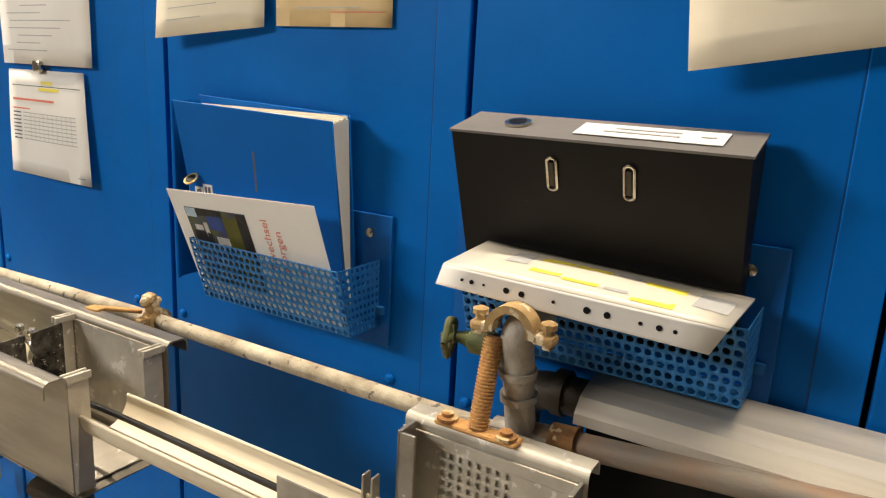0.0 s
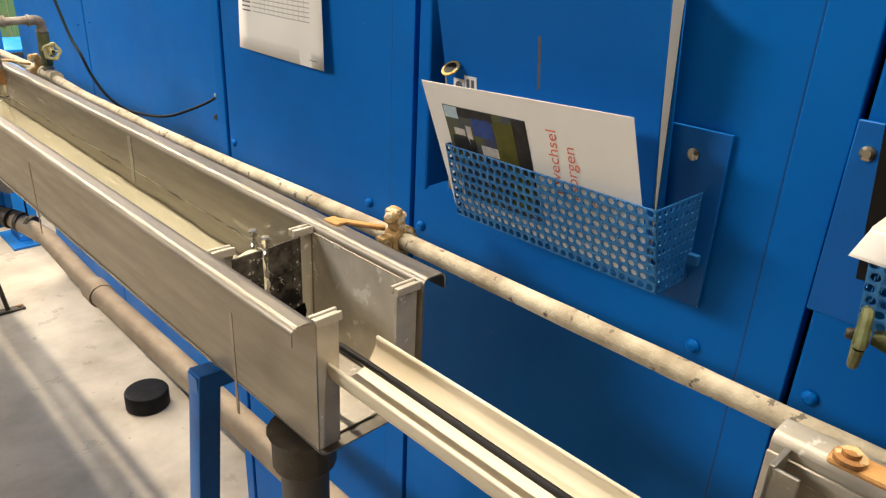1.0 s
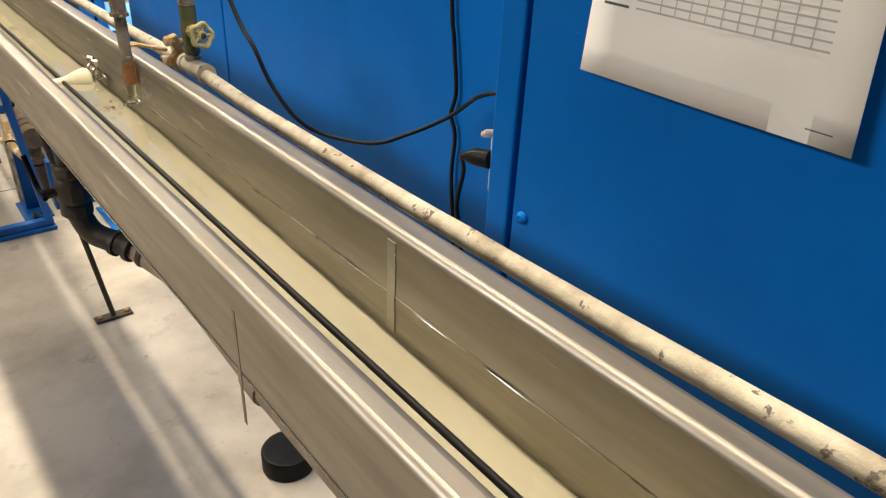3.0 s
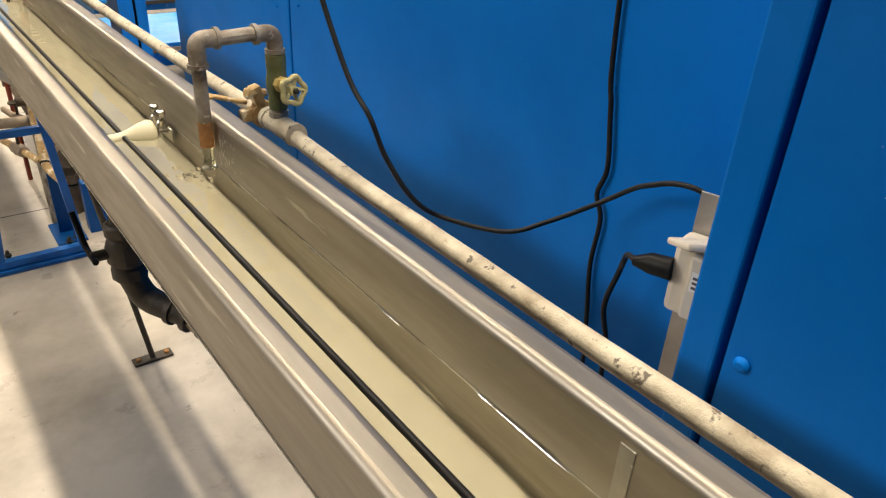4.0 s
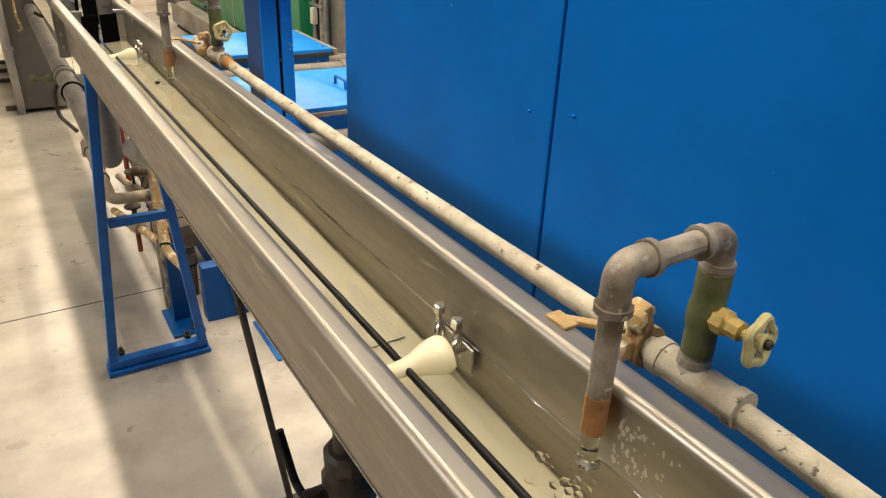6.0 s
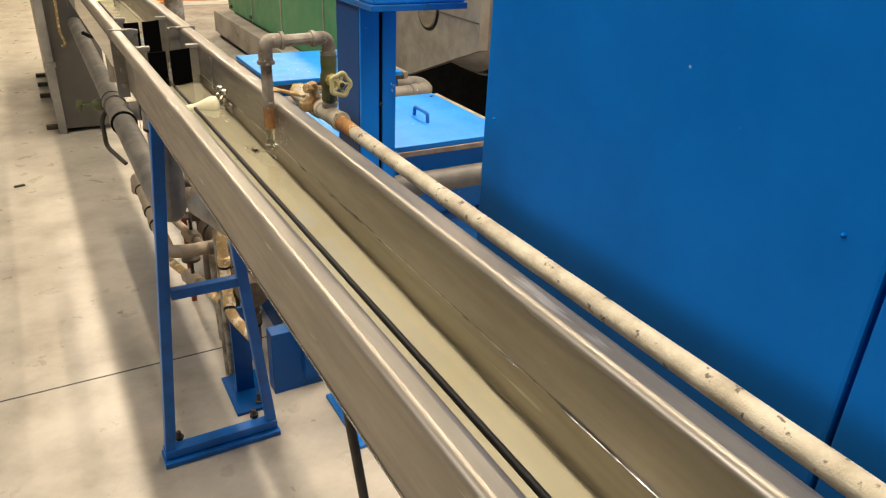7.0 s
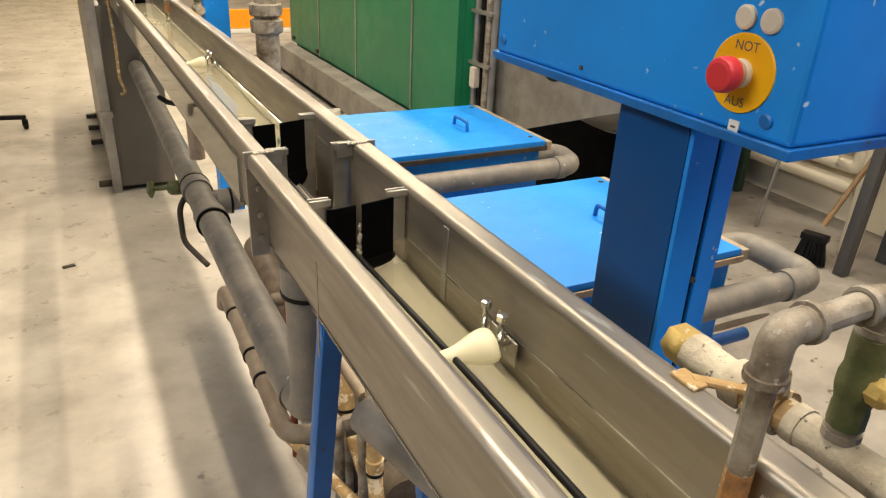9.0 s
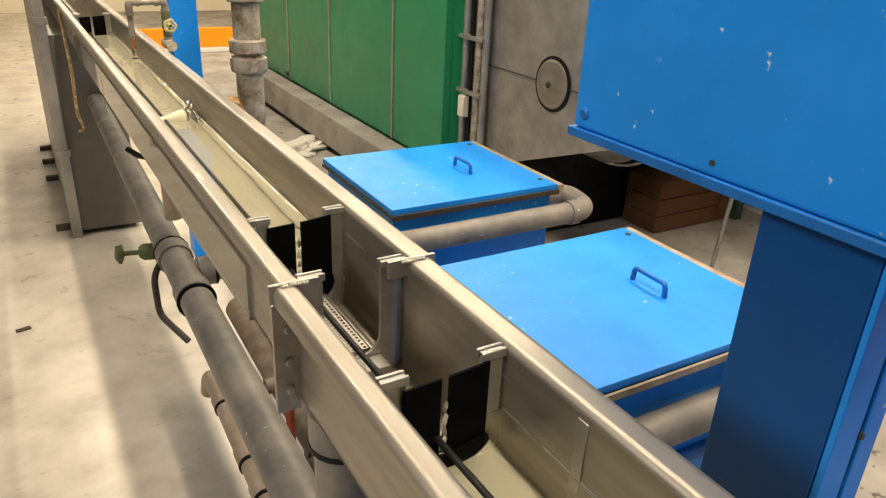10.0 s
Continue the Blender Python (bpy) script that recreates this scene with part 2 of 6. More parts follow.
def box(x0, x1, y0, y1, z0, z1, bevel=0.002, bm=None, seg=2):
    made = bmesh.new()
    bmesh.ops.create_cube(made, size=1)
    for v in made.verts:
        v.co = Vector(((x0 + x1) / 2 + v.co.x * (x1 - x0), (y0 + y1) / 2 + v.co.y * (y1 - y0), (z0 + z1) / 2 + v.co.z * (z1 - z0)))
    if bevel:
        bmesh.ops.bevel(made, geom=list(made.edges), offset=bevel, segments=seg, affect="EDGES", profile=0.5)
    return join(bm, made)


def join(bm, made):
    if bm is None:
        return made
    me = bpy.data.meshes.new("tmp")
    made.to_mesh(me)
    made.free()
    bm.from_mesh(me)
    bpy.data.meshes.remove(me)
    return bm


def moved(bm, m):
    bmesh.ops.transform(bm, matrix=m, verts=bm.verts)
    return bm


def smooth_path(pts, n=8):
    """A Catmull-Rom curve through the points."""
    pts = [Vector(p) for p in pts]
    out = []
    for i in range(len(pts) - 1):
        p0, p1, p2, p3 = pts[max(i - 1, 0)], pts[i], pts[i + 1], pts[min(i + 2, len(pts) - 1)]
        for k in range(n):
            t = k / n
            out.append(0.5 * ((2 * p1) + (p2 - p0) * t + (2 * p0 - 5 * p1 + 4 * p2 - p3) * t * t + (3 * p1 - p0 - 3 * p2 + p3) * t ** 3))
    return out + [pts[-1]]


def rounded(pts, r, n=6):
    """A path with its inner corners rounded to radius r."""
    pts = [Vector(p) for p in pts]
    out = [pts[0]]
    for a, b, c in zip(pts, pts[1:], pts[2:]):
        u, w = (a - b).normalized(), (c - b).normalized()
        d = min(r, (a - b).length * 0.49, (c - b).length * 0.49)
        p, q = b + u * d, b + w * d
        for k in range(n + 1):
            t = k / n
            out.append((1 - t) ** 2 * p + 2 * t * (1 - t) * b + t * t * q)
    return out + [pts[-1]]


def sweep(pts, r, sides=14, bm=None, caps=True, wobble=0.0):
    """A round rod of radius r (or one radius a point) along a path."""
    made = bmesh.new()
    pts = [Vector(p) for p in pts]
    radii = r if isinstance(r, (list, tuple)) else [r] * len(pts)
    up, rings = None, []
    for i, p in enumerate(pts):
        d = (pts[min(i + 1, len(pts) - 1)] - pts[max(i - 1, 0)]).normalized()
        if up is None:
            up = d.orthogonal().normalized()
        up = (up - d * up.dot(d)).normalized()
        side = d.cross(up)
        rr = radii[i] * (1 + wobble * (random.random() - 0.5))
        rings.append([made.verts.new(p + rr * (math.cos(a) * up + math.sin(a) * side)) for a in (2 * math.pi * k / sides for k in range(sides))])
    for a, b in zip(rings, rings[1:]):
        for k in range(sides):
            made.faces.new((a[k], a[(k + 1) % sides], b[(k + 1) % sides], b[k]))
    if caps:
        made.faces.new(rings[0][::-1])
        made.faces.new(rings[-1])
    return join(bm, made)


def rod(a, b, r, sides=14, bm=None):
    return sweep([a, b], r, sides, bm)


def lathe(profile, sides=24, bm=None, m=None):
    """A turned body: (radius, height) pairs about z, then moved by m."""
    made = bmesh.new()
    rings = [[made.verts.new((r * math.cos(a), r * math.sin(a), z)) for a in (2 * math.pi * k / sides for k in range(sides))] for r, z in profile]
    for a, b in zip(rings, rings[1:]):
        for k in range(sides):
            made.faces.new((a[k], a[(k + 1) % sides], b[(k + 1) % sides], b[k]))
    made.faces.new(rings[0][::-1])
    made.faces.new(rings[-1])
    if m is not None:
        moved(made, m)
    return join(bm, made)


def along(a, b):
    """The pose that carries the z axis from a towards b."""
    a, b = Vector(a), Vector(b)
    return Matrix.Translation(a) @ (b - a).to_track_quat("Z", "Y").to_matrix().to_4x4()


def extrude(outline, y0, y1, bm=None, axis="y"):
    """A closed outline (x, z) drawn out along y."""
    made = bmesh.new()
    a = [made.verts.new((x, y0, z)) for x, z in outline]
    b = [made.verts.new((x, y1, z)) for x, z in outline]
    n = len(a)
    for k in range(n):
        made.faces.new((a[k], a[(k + 1) % n], b[(k + 1) % n], b[k]))
    made.faces.new(a[::-1])
    made.faces.new(b)
    made.normal_update()
    bmesh.ops.triangulate(made, faces=[f for f in made.faces if len(f.verts) > 4])
    return join(bm, made)


def sheet(line, t):
    """The outline of a sheet of thickness t along an open line of (x, z)."""
    pts = [Vector((x, z)) for x, z in line]
    left, right = [], []
    for i, p in enumerate(pts):
        a = (p - pts[i - 1]).normalized() if i else None
        b = (pts[i + 1] - p).normalized() if i < len(pts) - 1 else None
        d = (a + b).normalized() if a and b else (a or b)
        nrm = Vector((-d.y, d.x))
        k = 1 / max(0.4, nrm.dot(Vector((-(a or b).y, (a or b).x))))
        left.append(tuple(p + nrm * t / 2 * k))
        right.append(tuple(p - nrm * t / 2 * k))
    return left + right[::-1]


def arc(cx, cz, r, a0, a1, n=5):
    return [(cx + r * math.cos(radians(a0 + (a1 - a0) * k / n)), cz + r * math.sin(radians(a0 + (a1 - a0) * k / n))) for k in range(n + 1)]


def perforated(origin, ex, ey, nx, ny, hole, square=False, stagger=False):
    """A flat sheet of nx by ny cells (ex, ey: one cell's sides) with a hole in each."""
    bm = bmesh.new()
    o, ex, ey = Vector(origin), Vector(ex), Vector(ey)
    ring = [(1, 0), (1, 1), (0, 1), (-1, 1), (-1, 0), (-1, -1), (0, -1), (1, -1)]
    for j in range(ny):
        for i in range(nx):
            c = o + ex * (i + 0.5) + ey * (j + 0.5)
            out = [bm.verts.new(c + ex * (0.5 * u) + ey * (0.5 * v)) for u, v in ring]
            k = 1.0 if square else 0.7071
            shift = ex * (0.12 if stagger and j % 2 else (-0.12 if stagger else 0))
            inn = [bm.verts.new(c + shift + ex * (hole * u * (k if u and v else 1)) + ey * (hole * v * (k if u and v else 1))) for u, v in ring]
            for a in range(8):
                bm.faces.new((out[a], out[(a + 1) % 8], inn[(a + 1) % 8], inn[a]))
    bmesh.ops.remove_doubles(bm, verts=bm.verts, dist=1e-5)
    return bm


def quad_sheet(c00, c10, c11, c01, n=8, bulge=0.0, wave=0.0):
    """A thin four-cornered leaf, bulging along its normal."""
    bm = bmesh.new()
    a, b, c, d = (Vector(p) for p in (c00, c10, c11, c01))
    nrm = (d - a).cross(b - a).normalized()

    def at(u, v, off=0.0):
        p = (a * (1 - u) + b * u) * (1 - v) + (d * (1 - u) + c * u) * v
        return p + nrm * (off + bulge * math.sin(math.pi * v) * math.sin(math.pi * u) + wave * math.sin(7 * u + 4 * v))
    grid = [[bm.verts.new(at(i / n, j / n)) for i in range(n + 1)] for j in range(n + 1)]
    for j in range(n):
        for i in range(n):
            bm.faces.new((grid[j][i], grid[j][i + 1], grid[j + 1][i + 1], grid[j + 1][i]))
    return bm, at


def bars(at, rows, off=0.0007):
    """Printed bars on a leaf: (u0, u1, v0, v1) each."""
    bm = bmesh.new()
    for u0, u1, v0, v1 in rows:
        n = 4
        lo = [bm.verts.new(at(u0 + (u1 - u0) * k / n, v0, off)) for k in range(n + 1)]
        hi = [bm.verts.new(at(u0 + (u1 - u0) * k / n, v1, off)) for k in range(n + 1)]
        for k in range(n):
            bm.faces.new((lo[k], lo[k + 1], hi[k + 1], hi[k]))
    return bm


def thick(ob, t):
    mod = ob.modifiers.new("thickness", "SOLIDIFY")
    mod.thickness, mod.offset = t, 0
    return ob


# ---- setting ----
def setting(name, bm, mat, label, smooth=0):
    return tagged(part(name, bm, mat, smooth=smooth), label, name.split("_")[0], kind="structure")


floor = setting("floor", box(-6, 1.9, -4, 18, -0.2, 0.0, 0), FLOOR, "worn beige painted concrete floor with scuffs")
setting("floor_bay", box(1.9, 7, -4, 18, -0.2, -0.004, 0), FLOOR_GREY, "dirty grey stained concrete floor of the machine bay")
part("slab_joint", box(-6, 1.9, 4.598, 4.604, -0.01, 0.0012, 0), DARK_GREY, floor, "dark thin joint between floor slabs", smooth=0)
# Unseen west wall, south wall and ceiling: kept dark to cut bounced light.
setting("wall_west", box(-6.2, -6, -4, 18, 0, 4.4, 0), DARK_GREY, "unseen dark grey wall added to close the aisle side")
setting("wall_south", box(-6, 7, -4.2, -4, 0, 4.4, 0), DARK_GREY, "unseen dark grey wall added behind the camera")
setting("wall_north", box(-6, 7, 18, 18.2, 0, 4.4, 0), WALL_CREAM, "plain cream painted far hall wall")
setting("wall_east", box(4.35, 4.55, -4, 18, 0, 4.4, 0), WALL_CREAM, "cream painted wall behind the radiator pipes")
setting("ceiling", box(-6.2, 7, -4.2, 18.2, 4.4, 4.6, 0), CEILING_DIM, "unseen hall ceiling, kept dim to cut bounced light")

# ---- the trough line: its own frame, turned slightly to the cabinets ----
LINE = pose(0.588, 2.4, 0, 0, 0, 0.5)
TOP, BED, LEVEL = 1.22, 1.052, 1.142
WALL_LINE = ([(-0.002, 1.2)] + arc(0.006, 1.212, 0.008, 180, 90) + arc(0.018, 1.212, 0.008, 90, 0) + [(0.026, BED + 0.012)]
             + arc(0.038, BED + 0.012, 0.012, 180, 270) + arc(0.158, BED + 0.012, 0.012, 270, 360)
             + arc(0.178, 1.212, 0.008, 180, 90) + arc(0.195, 1.212, 0.008, 90, 0) + [(0.203, 1.2)])


# Dark and bright reflections of the water's edge, put into the colour.
WATERLINE = material("painted_waterline", (0.09, 0.08, 0.06), 0.35, 0.3, tint=(0.75, 0.7, 0.6), amount=1.0, scale=40, stretch=(1, 0.25, 1))
FLAP_LIMED = material("limescaled_black_rubber", (0.012, 0.011, 0.01), 0.7, spec=0.1, tint=(0.2, 0.18, 0.15), amount=0.9, scale=26, spots=(0.5, 0.46, 0.4), spot_scale=90, spot_at=0.6)
FLAP = material("soft_black_rubber", (0.002, 0.002, 0.0025), 0.8, spec=0.05, tint=(0.004, 0.004, 0.004), scale=20)


def u_plate(v, half=0.0025, wide=0.03, parent=None, name="slot_frame", mat=None, sill=True):
    """A welded frame across the trough: two uprights joined by a rounded sill."""
    inner = ([(0.029 + wide, TOP - 0.004)] + arc(0.029 + wide + 0.028, BED + 0.06, 0.028, 180, 270, 6)
             + arc(0.167 - wide - 0.028, BED + 0.06, 0.028, 270, 360, 6) + [(0.167 - wide, TOP - 0.004)])
    outer = [(0.167, TOP - 0.004), (0.167, BED + 0.003), (0.029, BED + 0.003), (0.029, TOP - 0.004)]
    if sill:
        bm = extrude(inner + outer, v - half, v + half)
    else:
        bm = box(0.029, 0.029 + wide, v - half, v + half, BED + 0.003, TOP - 0.004, 0.0006)
        box(0.167 - wide, 0.167, v - half, v + half, BED + 0.003, TOP - 0.004, 0.0006, bm)
    for u in (0.029 + wide / 2, 0.167 - wide / 2):
        box(u - wide / 2 - 0.002, u + wide / 2 + 0.002, v - 0.007, v - 0.0028, TOP - 0.012, TOP - 0.002, 0.0012, bm)
        box(u - wide / 2 - 0.002, u + wide / 2 + 0.002, v + 0.0028, v + 0.007, TOP - 0.012, TOP - 0.002, 0.0012, bm)
    return part(name, bm, mat or STEEL_DULL, parent, smooth=30)


def rubber_gate(v, parent, mat):
    """Two black rubber flaps with a slot that the cable runs through."""
    low = BED + 0.03
    left = [(0.05, TOP - 0.016), (0.0905, TOP - 0.014), (0.0905, low)] + arc(0.083, low + 0.032, 0.033, 268, 180, 6)
    right = [(0.0995, TOP - 0.014), (0.146, TOP - 0.01)] + arc(0.113, low + 0.032, 0.033, 0, -88, 6) + [(0.0995, low)]
    for pts in (left, right):
        part("rubber_flap", extrude(pts, v - 0.0105, v - 0.0075), mat, parent, "black rubber flap with a cut slot", smooth=0)
    lip = [(0.052, low + 0.036)] + arc(0.085, low + 0.03, 0.036, 190, 270, 6) + arc(0.111, low + 0.03, 0.036, 270, 350, 6) + [(0.144, low + 0.036), (0.12, low + 0.03), (0.096, low + 0.022), (0.072, low + 0.03)]
    part("rubber_lip", extrude(lip, v - 0.019, v - 0.0165), FLAP, parent, "torn black rubber lip", smooth=0)
    for k in range(6):
        z = low + 0.012 + 0.016 * k
        crust = bmesh.new()
        bmesh.ops.create_icosphere(crust, subdivisions=1, radius=1)
        for p in crust.verts:
            p.co = Vector((0.095 + p.co.x * random.uniform(0.002, 0.0045), v - 0.012 + p.co.y * 0.0022, z + p.co.z * random.uniform(0.006, 0.011)))
        part("lime_crust", crust, WELD if k % 2 else STEEL_PALE, parent)


def trough(v0, v1, label, frames=(), gates=(), flanges=(), wet=None, seams=(), shift=0.0):
    t = thing("cooling_trough", LINE @ pose(shift, 0, 0), label, "trough", "cooling trough line")
    part("channel", extrude(sheet(WALL_LINE, 0.002), v0, v1), STEEL, t, smooth=30)
    for v in frames:
        u_plate(v, parent=t, mat=STEEL_PALE if v < -1 else None, sill=v > -1)
    for v in gates:
        u_plate(v, parent=t, wide=0.026, mat=STEEL_PALE if v < -1 else None)
        rubber_gate(v, t, FLAP_LIMED if v < -1 else FLAP)
    for v in flanges:
        for a, b in ((-0.008, 0.053), (0.143, 0.209)):
            part("flange_plate", box(a, b, v - 0.003, v + 0.003, TOP - 0.02, TOP + 0.004, 0.001), STEEL_DULL, t)
            bm = bmesh.new()
            for k in range(7):
                u = (a + b) / 2 - 0.014 + 0.028 * k / 6
                made = bmesh.new()
                bmesh.ops.create_icosphere(made, subdivisions=1, radius=0.0032)
                join(bm, moved(made, Matrix.Translation((u + random.uniform(-1, 1) * 0.001, v - 0.005, TOP + 0.0015))))
            part("weld_seam", bm, WELD, t)
        part("flange_plate", box(-0.006, 0.024, v - 0.003, v + 0.003, BED - 0.004, TOP - 0.022, 0.001), STEEL_DULL, t)
        for z in (1.08, 1.12, 1.165):
            part("flange_bolt", lathe([(0.006, 0), (0.006, 0.004), (0.004, 0.0055)], 8, m=along((0.012, v - 0.003, z), (0.012, v - 1, z))), STEEL_DULL, t)
    for v in seams:
        part("weld_seam", box(-0.0036, -0.0028, v - 0.0028, v + 0.0028, BED + 0.006, TOP - 0.03, 0.0), PVC_DUSTY, t, "dark rusty weld streak", smooth=0)
        # Real seam, widened so that its broad reflection is put into the shape.
        part("weld_seam", box(0.1676, 0.1692, v - 0.007, v + 0.007, BED + 0.012, TOP - 0.012, 0.0005), STEEL_DULL, t)
    if wet:
        a, b = wet
        part("tide_mark", box(0.1684, 0.1692, a + 0.01, b - 0.01, LEVEL + 0.0012, LEVEL + 0.0034, 0.0), WATERLINE, t, "thin dark and bright stripe painting the water's edge", smooth=0)
        # Solid chrome slivers take the place of glints on the waterline.
        fleck_rng = random.Random(int(100 * b))
        glints = bmesh.new()
        for k in range(int(9 * (b - a))):
            c, q = fleck_rng.uniform(a + 0.05, b - 0.05), fleck_rng.uniform(0.006, 0.035)
            sweep([(0.1676, c - q, LEVEL + 0.0016), (0.167, c, LEVEL + 0.0022), (0.1676, c + q, LEVEL + 0.0014)], [0.0003, 0.0012, 0.0003], 6, glints)
        tagged(part("water_edge", glints, CHROME_BRIGHT, t, "bright steel slivers standing in for glints on the water line"), kind="stuff")
        bed = part("silt_bed", box(0.029, 0.167, a, b, BED + 0.0018, BED + 0.006, 0.0), SILT, t, "cream silt on the bottom", smooth=0)
    return t


def water_body(a, b):
    """Still water between two gates, its face gently rippled."""
    bm = bmesh.new()
    n = int((b - a) / 0.012)
    u0, u1, m = 0.0258, 0.1702, 16
    top = []
    for j in range(n + 1):
        v = a + (b - a) * j / n
        row = []
        for i in range(m + 1):
            u = u0 + (u1 - u0) * (0.5 - 0.5 * math.cos(math.pi * i / m))
            h = 0.0005 * noise.noise(Vector((u * 26, v * 14, 0.3))) + 0.00025 * noise.noise(Vector((u * 70, v * 50, 2.0)))
            h += 0.0022 * (math.exp(-(u1 - u) / 0.003) + math.exp(-(u - u0) / 0.003))
            row.append(bm.verts.new((u, v, LEVEL + h)))
        top.append(row)
    for j in range(n):
        for i in range(m):
            bm.faces.new((top[j][i], top[j][i + 1], top[j + 1][i + 1], top[j + 1][i]))
    low = [[bm.verts.new((u, v, BED + 0.003)) for u in (u0, u1)] for v in (a, b)]
    bm.faces.new((low[0][0], low[1][0], low[1][1], low[0][1]))
    bm.faces.new([r[0] for r in top] + [low[1][0], low[0][0]])
    bm.faces.new([r[m] for r in top] + [low[1][1], low[0][1]])
    bm.faces.new(top[0] + [low[0][1], low[0][0]])
    bm.faces.new(top[-1] + [low[1][1], low[1][0]])
    bmesh.ops.triangulate(bm, faces=[f for f in bm.faces if len(f.verts) > 4])
    ob = part("trough_water", bm, WATER, smooth=180)
    ob.matrix_world = LINE
    ob.visible_shadow = False
    return tagged(ob, "clear rippled cooling water standing in the steel trough", "water", kind="stuff")


Y = lambda y: y - 2.4
trough(Y(0.482), Y(4.318), "long folded stainless steel cooling trough filled with water", frames=(Y(0.492),), gates=(Y(0.70), Y(4.10)),
       flanges=(Y(4.314),), wet=(Y(0.70), Y(4.10)), seams=(Y(0.60), Y(1.283), Y(3.975)))
trough(Y(4.322), Y(9.5), "second stainless steel cooling trough running on to the far housing", frames=(Y(4.335),), gates=(Y(4.53), Y(7.0)),
       wet=(Y(4.53), Y(7.0)), seams=(Y(5.9),), shift=0.006)
# Added sheets: the light on the end walls goes into their pale tone.
end_box = thing("trough_end_bright_sheets", LINE, "added pale sheets that brighten the dry, limy trough end", "liner", "cooling trough line")
part("back_sheet", box(0.1674, 0.1686, Y(0.5), Y(0.694), BED + 0.014, TOP - 0.0105, 0), STEEL_PALE, end_box)
part("front_sheet", box(0.0274, 0.0286, Y(0.5), Y(0.694), BED + 0.014, TOP - 0.0105, 0), STEEL_PALE, end_box)
part("bottom_sheet", box(0.032, 0.164, Y(0.5), Y(0.694), BED + 0.0025, BED + 0.005, 0.0006), STEEL_PALE, end_box)
first = thing("feed_channel", LINE @ pose(0.03, 0, 0), "open stainless feed channel with a tall folded back panel", "trough", "cooling trough line")
part("channel", extrude(sheet([(0.055, 1.12), (0.056, 1.1), (0.06, 1.095)] + [(0.1, BED)] + arc(0.158, BED + 0.012, 0.012, 270, 360)
                              + arc(0.177, 1.213, 0.007, 180, 90) + arc(0.196, 1.213, 0.007, 90, 0) + [(0.203, 1.203)], 0.002), Y(-0.115), Y(0.105)), STEEL_PALE, first, smooth=30)
part("end_bracket", box(0.136, 0.167, Y(0.088), Y(0.093), 1.0, 1.216, 0.001), STEEL_DULL, first)
part("end_bracket", box(0.136, 0.14, Y(0.07), Y(0.093), 1.0, 1.214, 0.001), STEEL_DULL, first)
part("end_bracket", box(0.136, 0.167, Y(-0.112), Y(-0.107), 1.0, 1.21, 0.001), STEEL_DULL, first)
water_body(Y(0.706), Y(4.094))
water_body(Y(4.536), Y(6.99))

# perforated floor tray between the two gates
tray = thing("strainer_tray", LINE, "perforated stainless strainer tray between the two rubber gates", "tray")
part("perforated_plate", perforated((0.062, Y(4.345), BED + 0.034), (0.0088, 0, 0), (0, 0.0088, 0), 8, 19, 0.27), STEEL_PALE, tray)
part("tray_lip", box(0.056, 0.0605, Y(4.34), Y(4.52), BED + 0.012, BED + 0.036, 0.001), STEEL_DULL, tray)
part("tray_lip", box(0.133, 0.137, Y(4.34), Y(4.52), BED + 0.012, BED + 0.036, 0.001), STEEL_DULL, tray)
part("tray_end", box(0.058, 0.143, Y(4.30), Y(4.332), BED + 0.012, BED + 0.03, 0.001), STEEL_DULL, tray)
sump = thing("sump_strainer", LINE, "small perforated strainer plate lying on the trough bottom", "strainer")
part("perforated_plate", perforated((0.066, Y(2.35), BED + 0.012), (0.0082, 0, 0), (0, 0.0082, 0), 10, 16, 0.27), SILT, sump)
# Added under-plate that gives the holes their shade.
part("backing_plate", box(0.066, 0.148, Y(2.35), Y(2.481), BED + 0.0085, BED + 0.0105, 0), STEEL_DULL, sump, smooth=0)

# cable under production
cord = part("extruded_cable", sweep(smooth_path([(0.087, Y(y), z - 0.005 * (0.6 < y < 7.5)) for y, z in (
    (-1.2, 1.14), (-0.3, 1.143), (0.15, 1.146), (0.48, 1.148), (0.7, 1.147), (1.6, 1.1475), (2.25, 1.149), (3.2, 1.1475), (3.8, 1.1485), (4.1, 1.14), (4.53, 1.138),
    (5.4, 1.1475), (7.0, 1.146), (9.5, 1.146))], 10), 0.0041, 10), CABLE)
cord.matrix_world = LINE
tagged(cord, "thin black extruded cable drawn through the trough", "cable")

# white gutter between the troughs
gut = thing("half_pipe_gutter", LINE, "split cream plastic half pipe carrying the cable", "gutter")
ring = arc(0.082, 1.158, 0.037, 180, 360, 12)
part("gutter_shell", extrude(sheet(ring, 0.0032), Y(0.06), Y(0.50)), PVC_CREAM, gut, smooth=30)
for u in (0.045, 0.119):
    part("gutter_lip", sweep([(u, Y(0.06), 1.1585), (u, Y(0.5), 1.1585)], 0.0024, 8), PVC_CREAM, gut)
clip = thing("gutter_clip", LINE, "folded stainless clip holding the gutter end", "clip")
part("clip_plate", extrude(sheet([(0.035, 1.205), (0.036, 1.163), (0.05, 1.158)], 0.002), Y(0.08), Y(0.145)), STEEL_DULL, clip, smooth=0)
part("clip_ear", box(0.112, 0.125, Y(0.085), Y(0.088), 1.15, 1.185, 0.001), STEEL_DULL, clip)
part("clip_ear", box(0.112, 0.125, Y(0.097), Y(0.1), 1.15, 1.185, 0.001), STEEL_DULL, clip)

# perforated splash panel of the first trough section
panel = thing("perforated_splash_panel", LINE @ pose(0.03, 0, 0), "stainless side panel with a field of square holes", "panel")
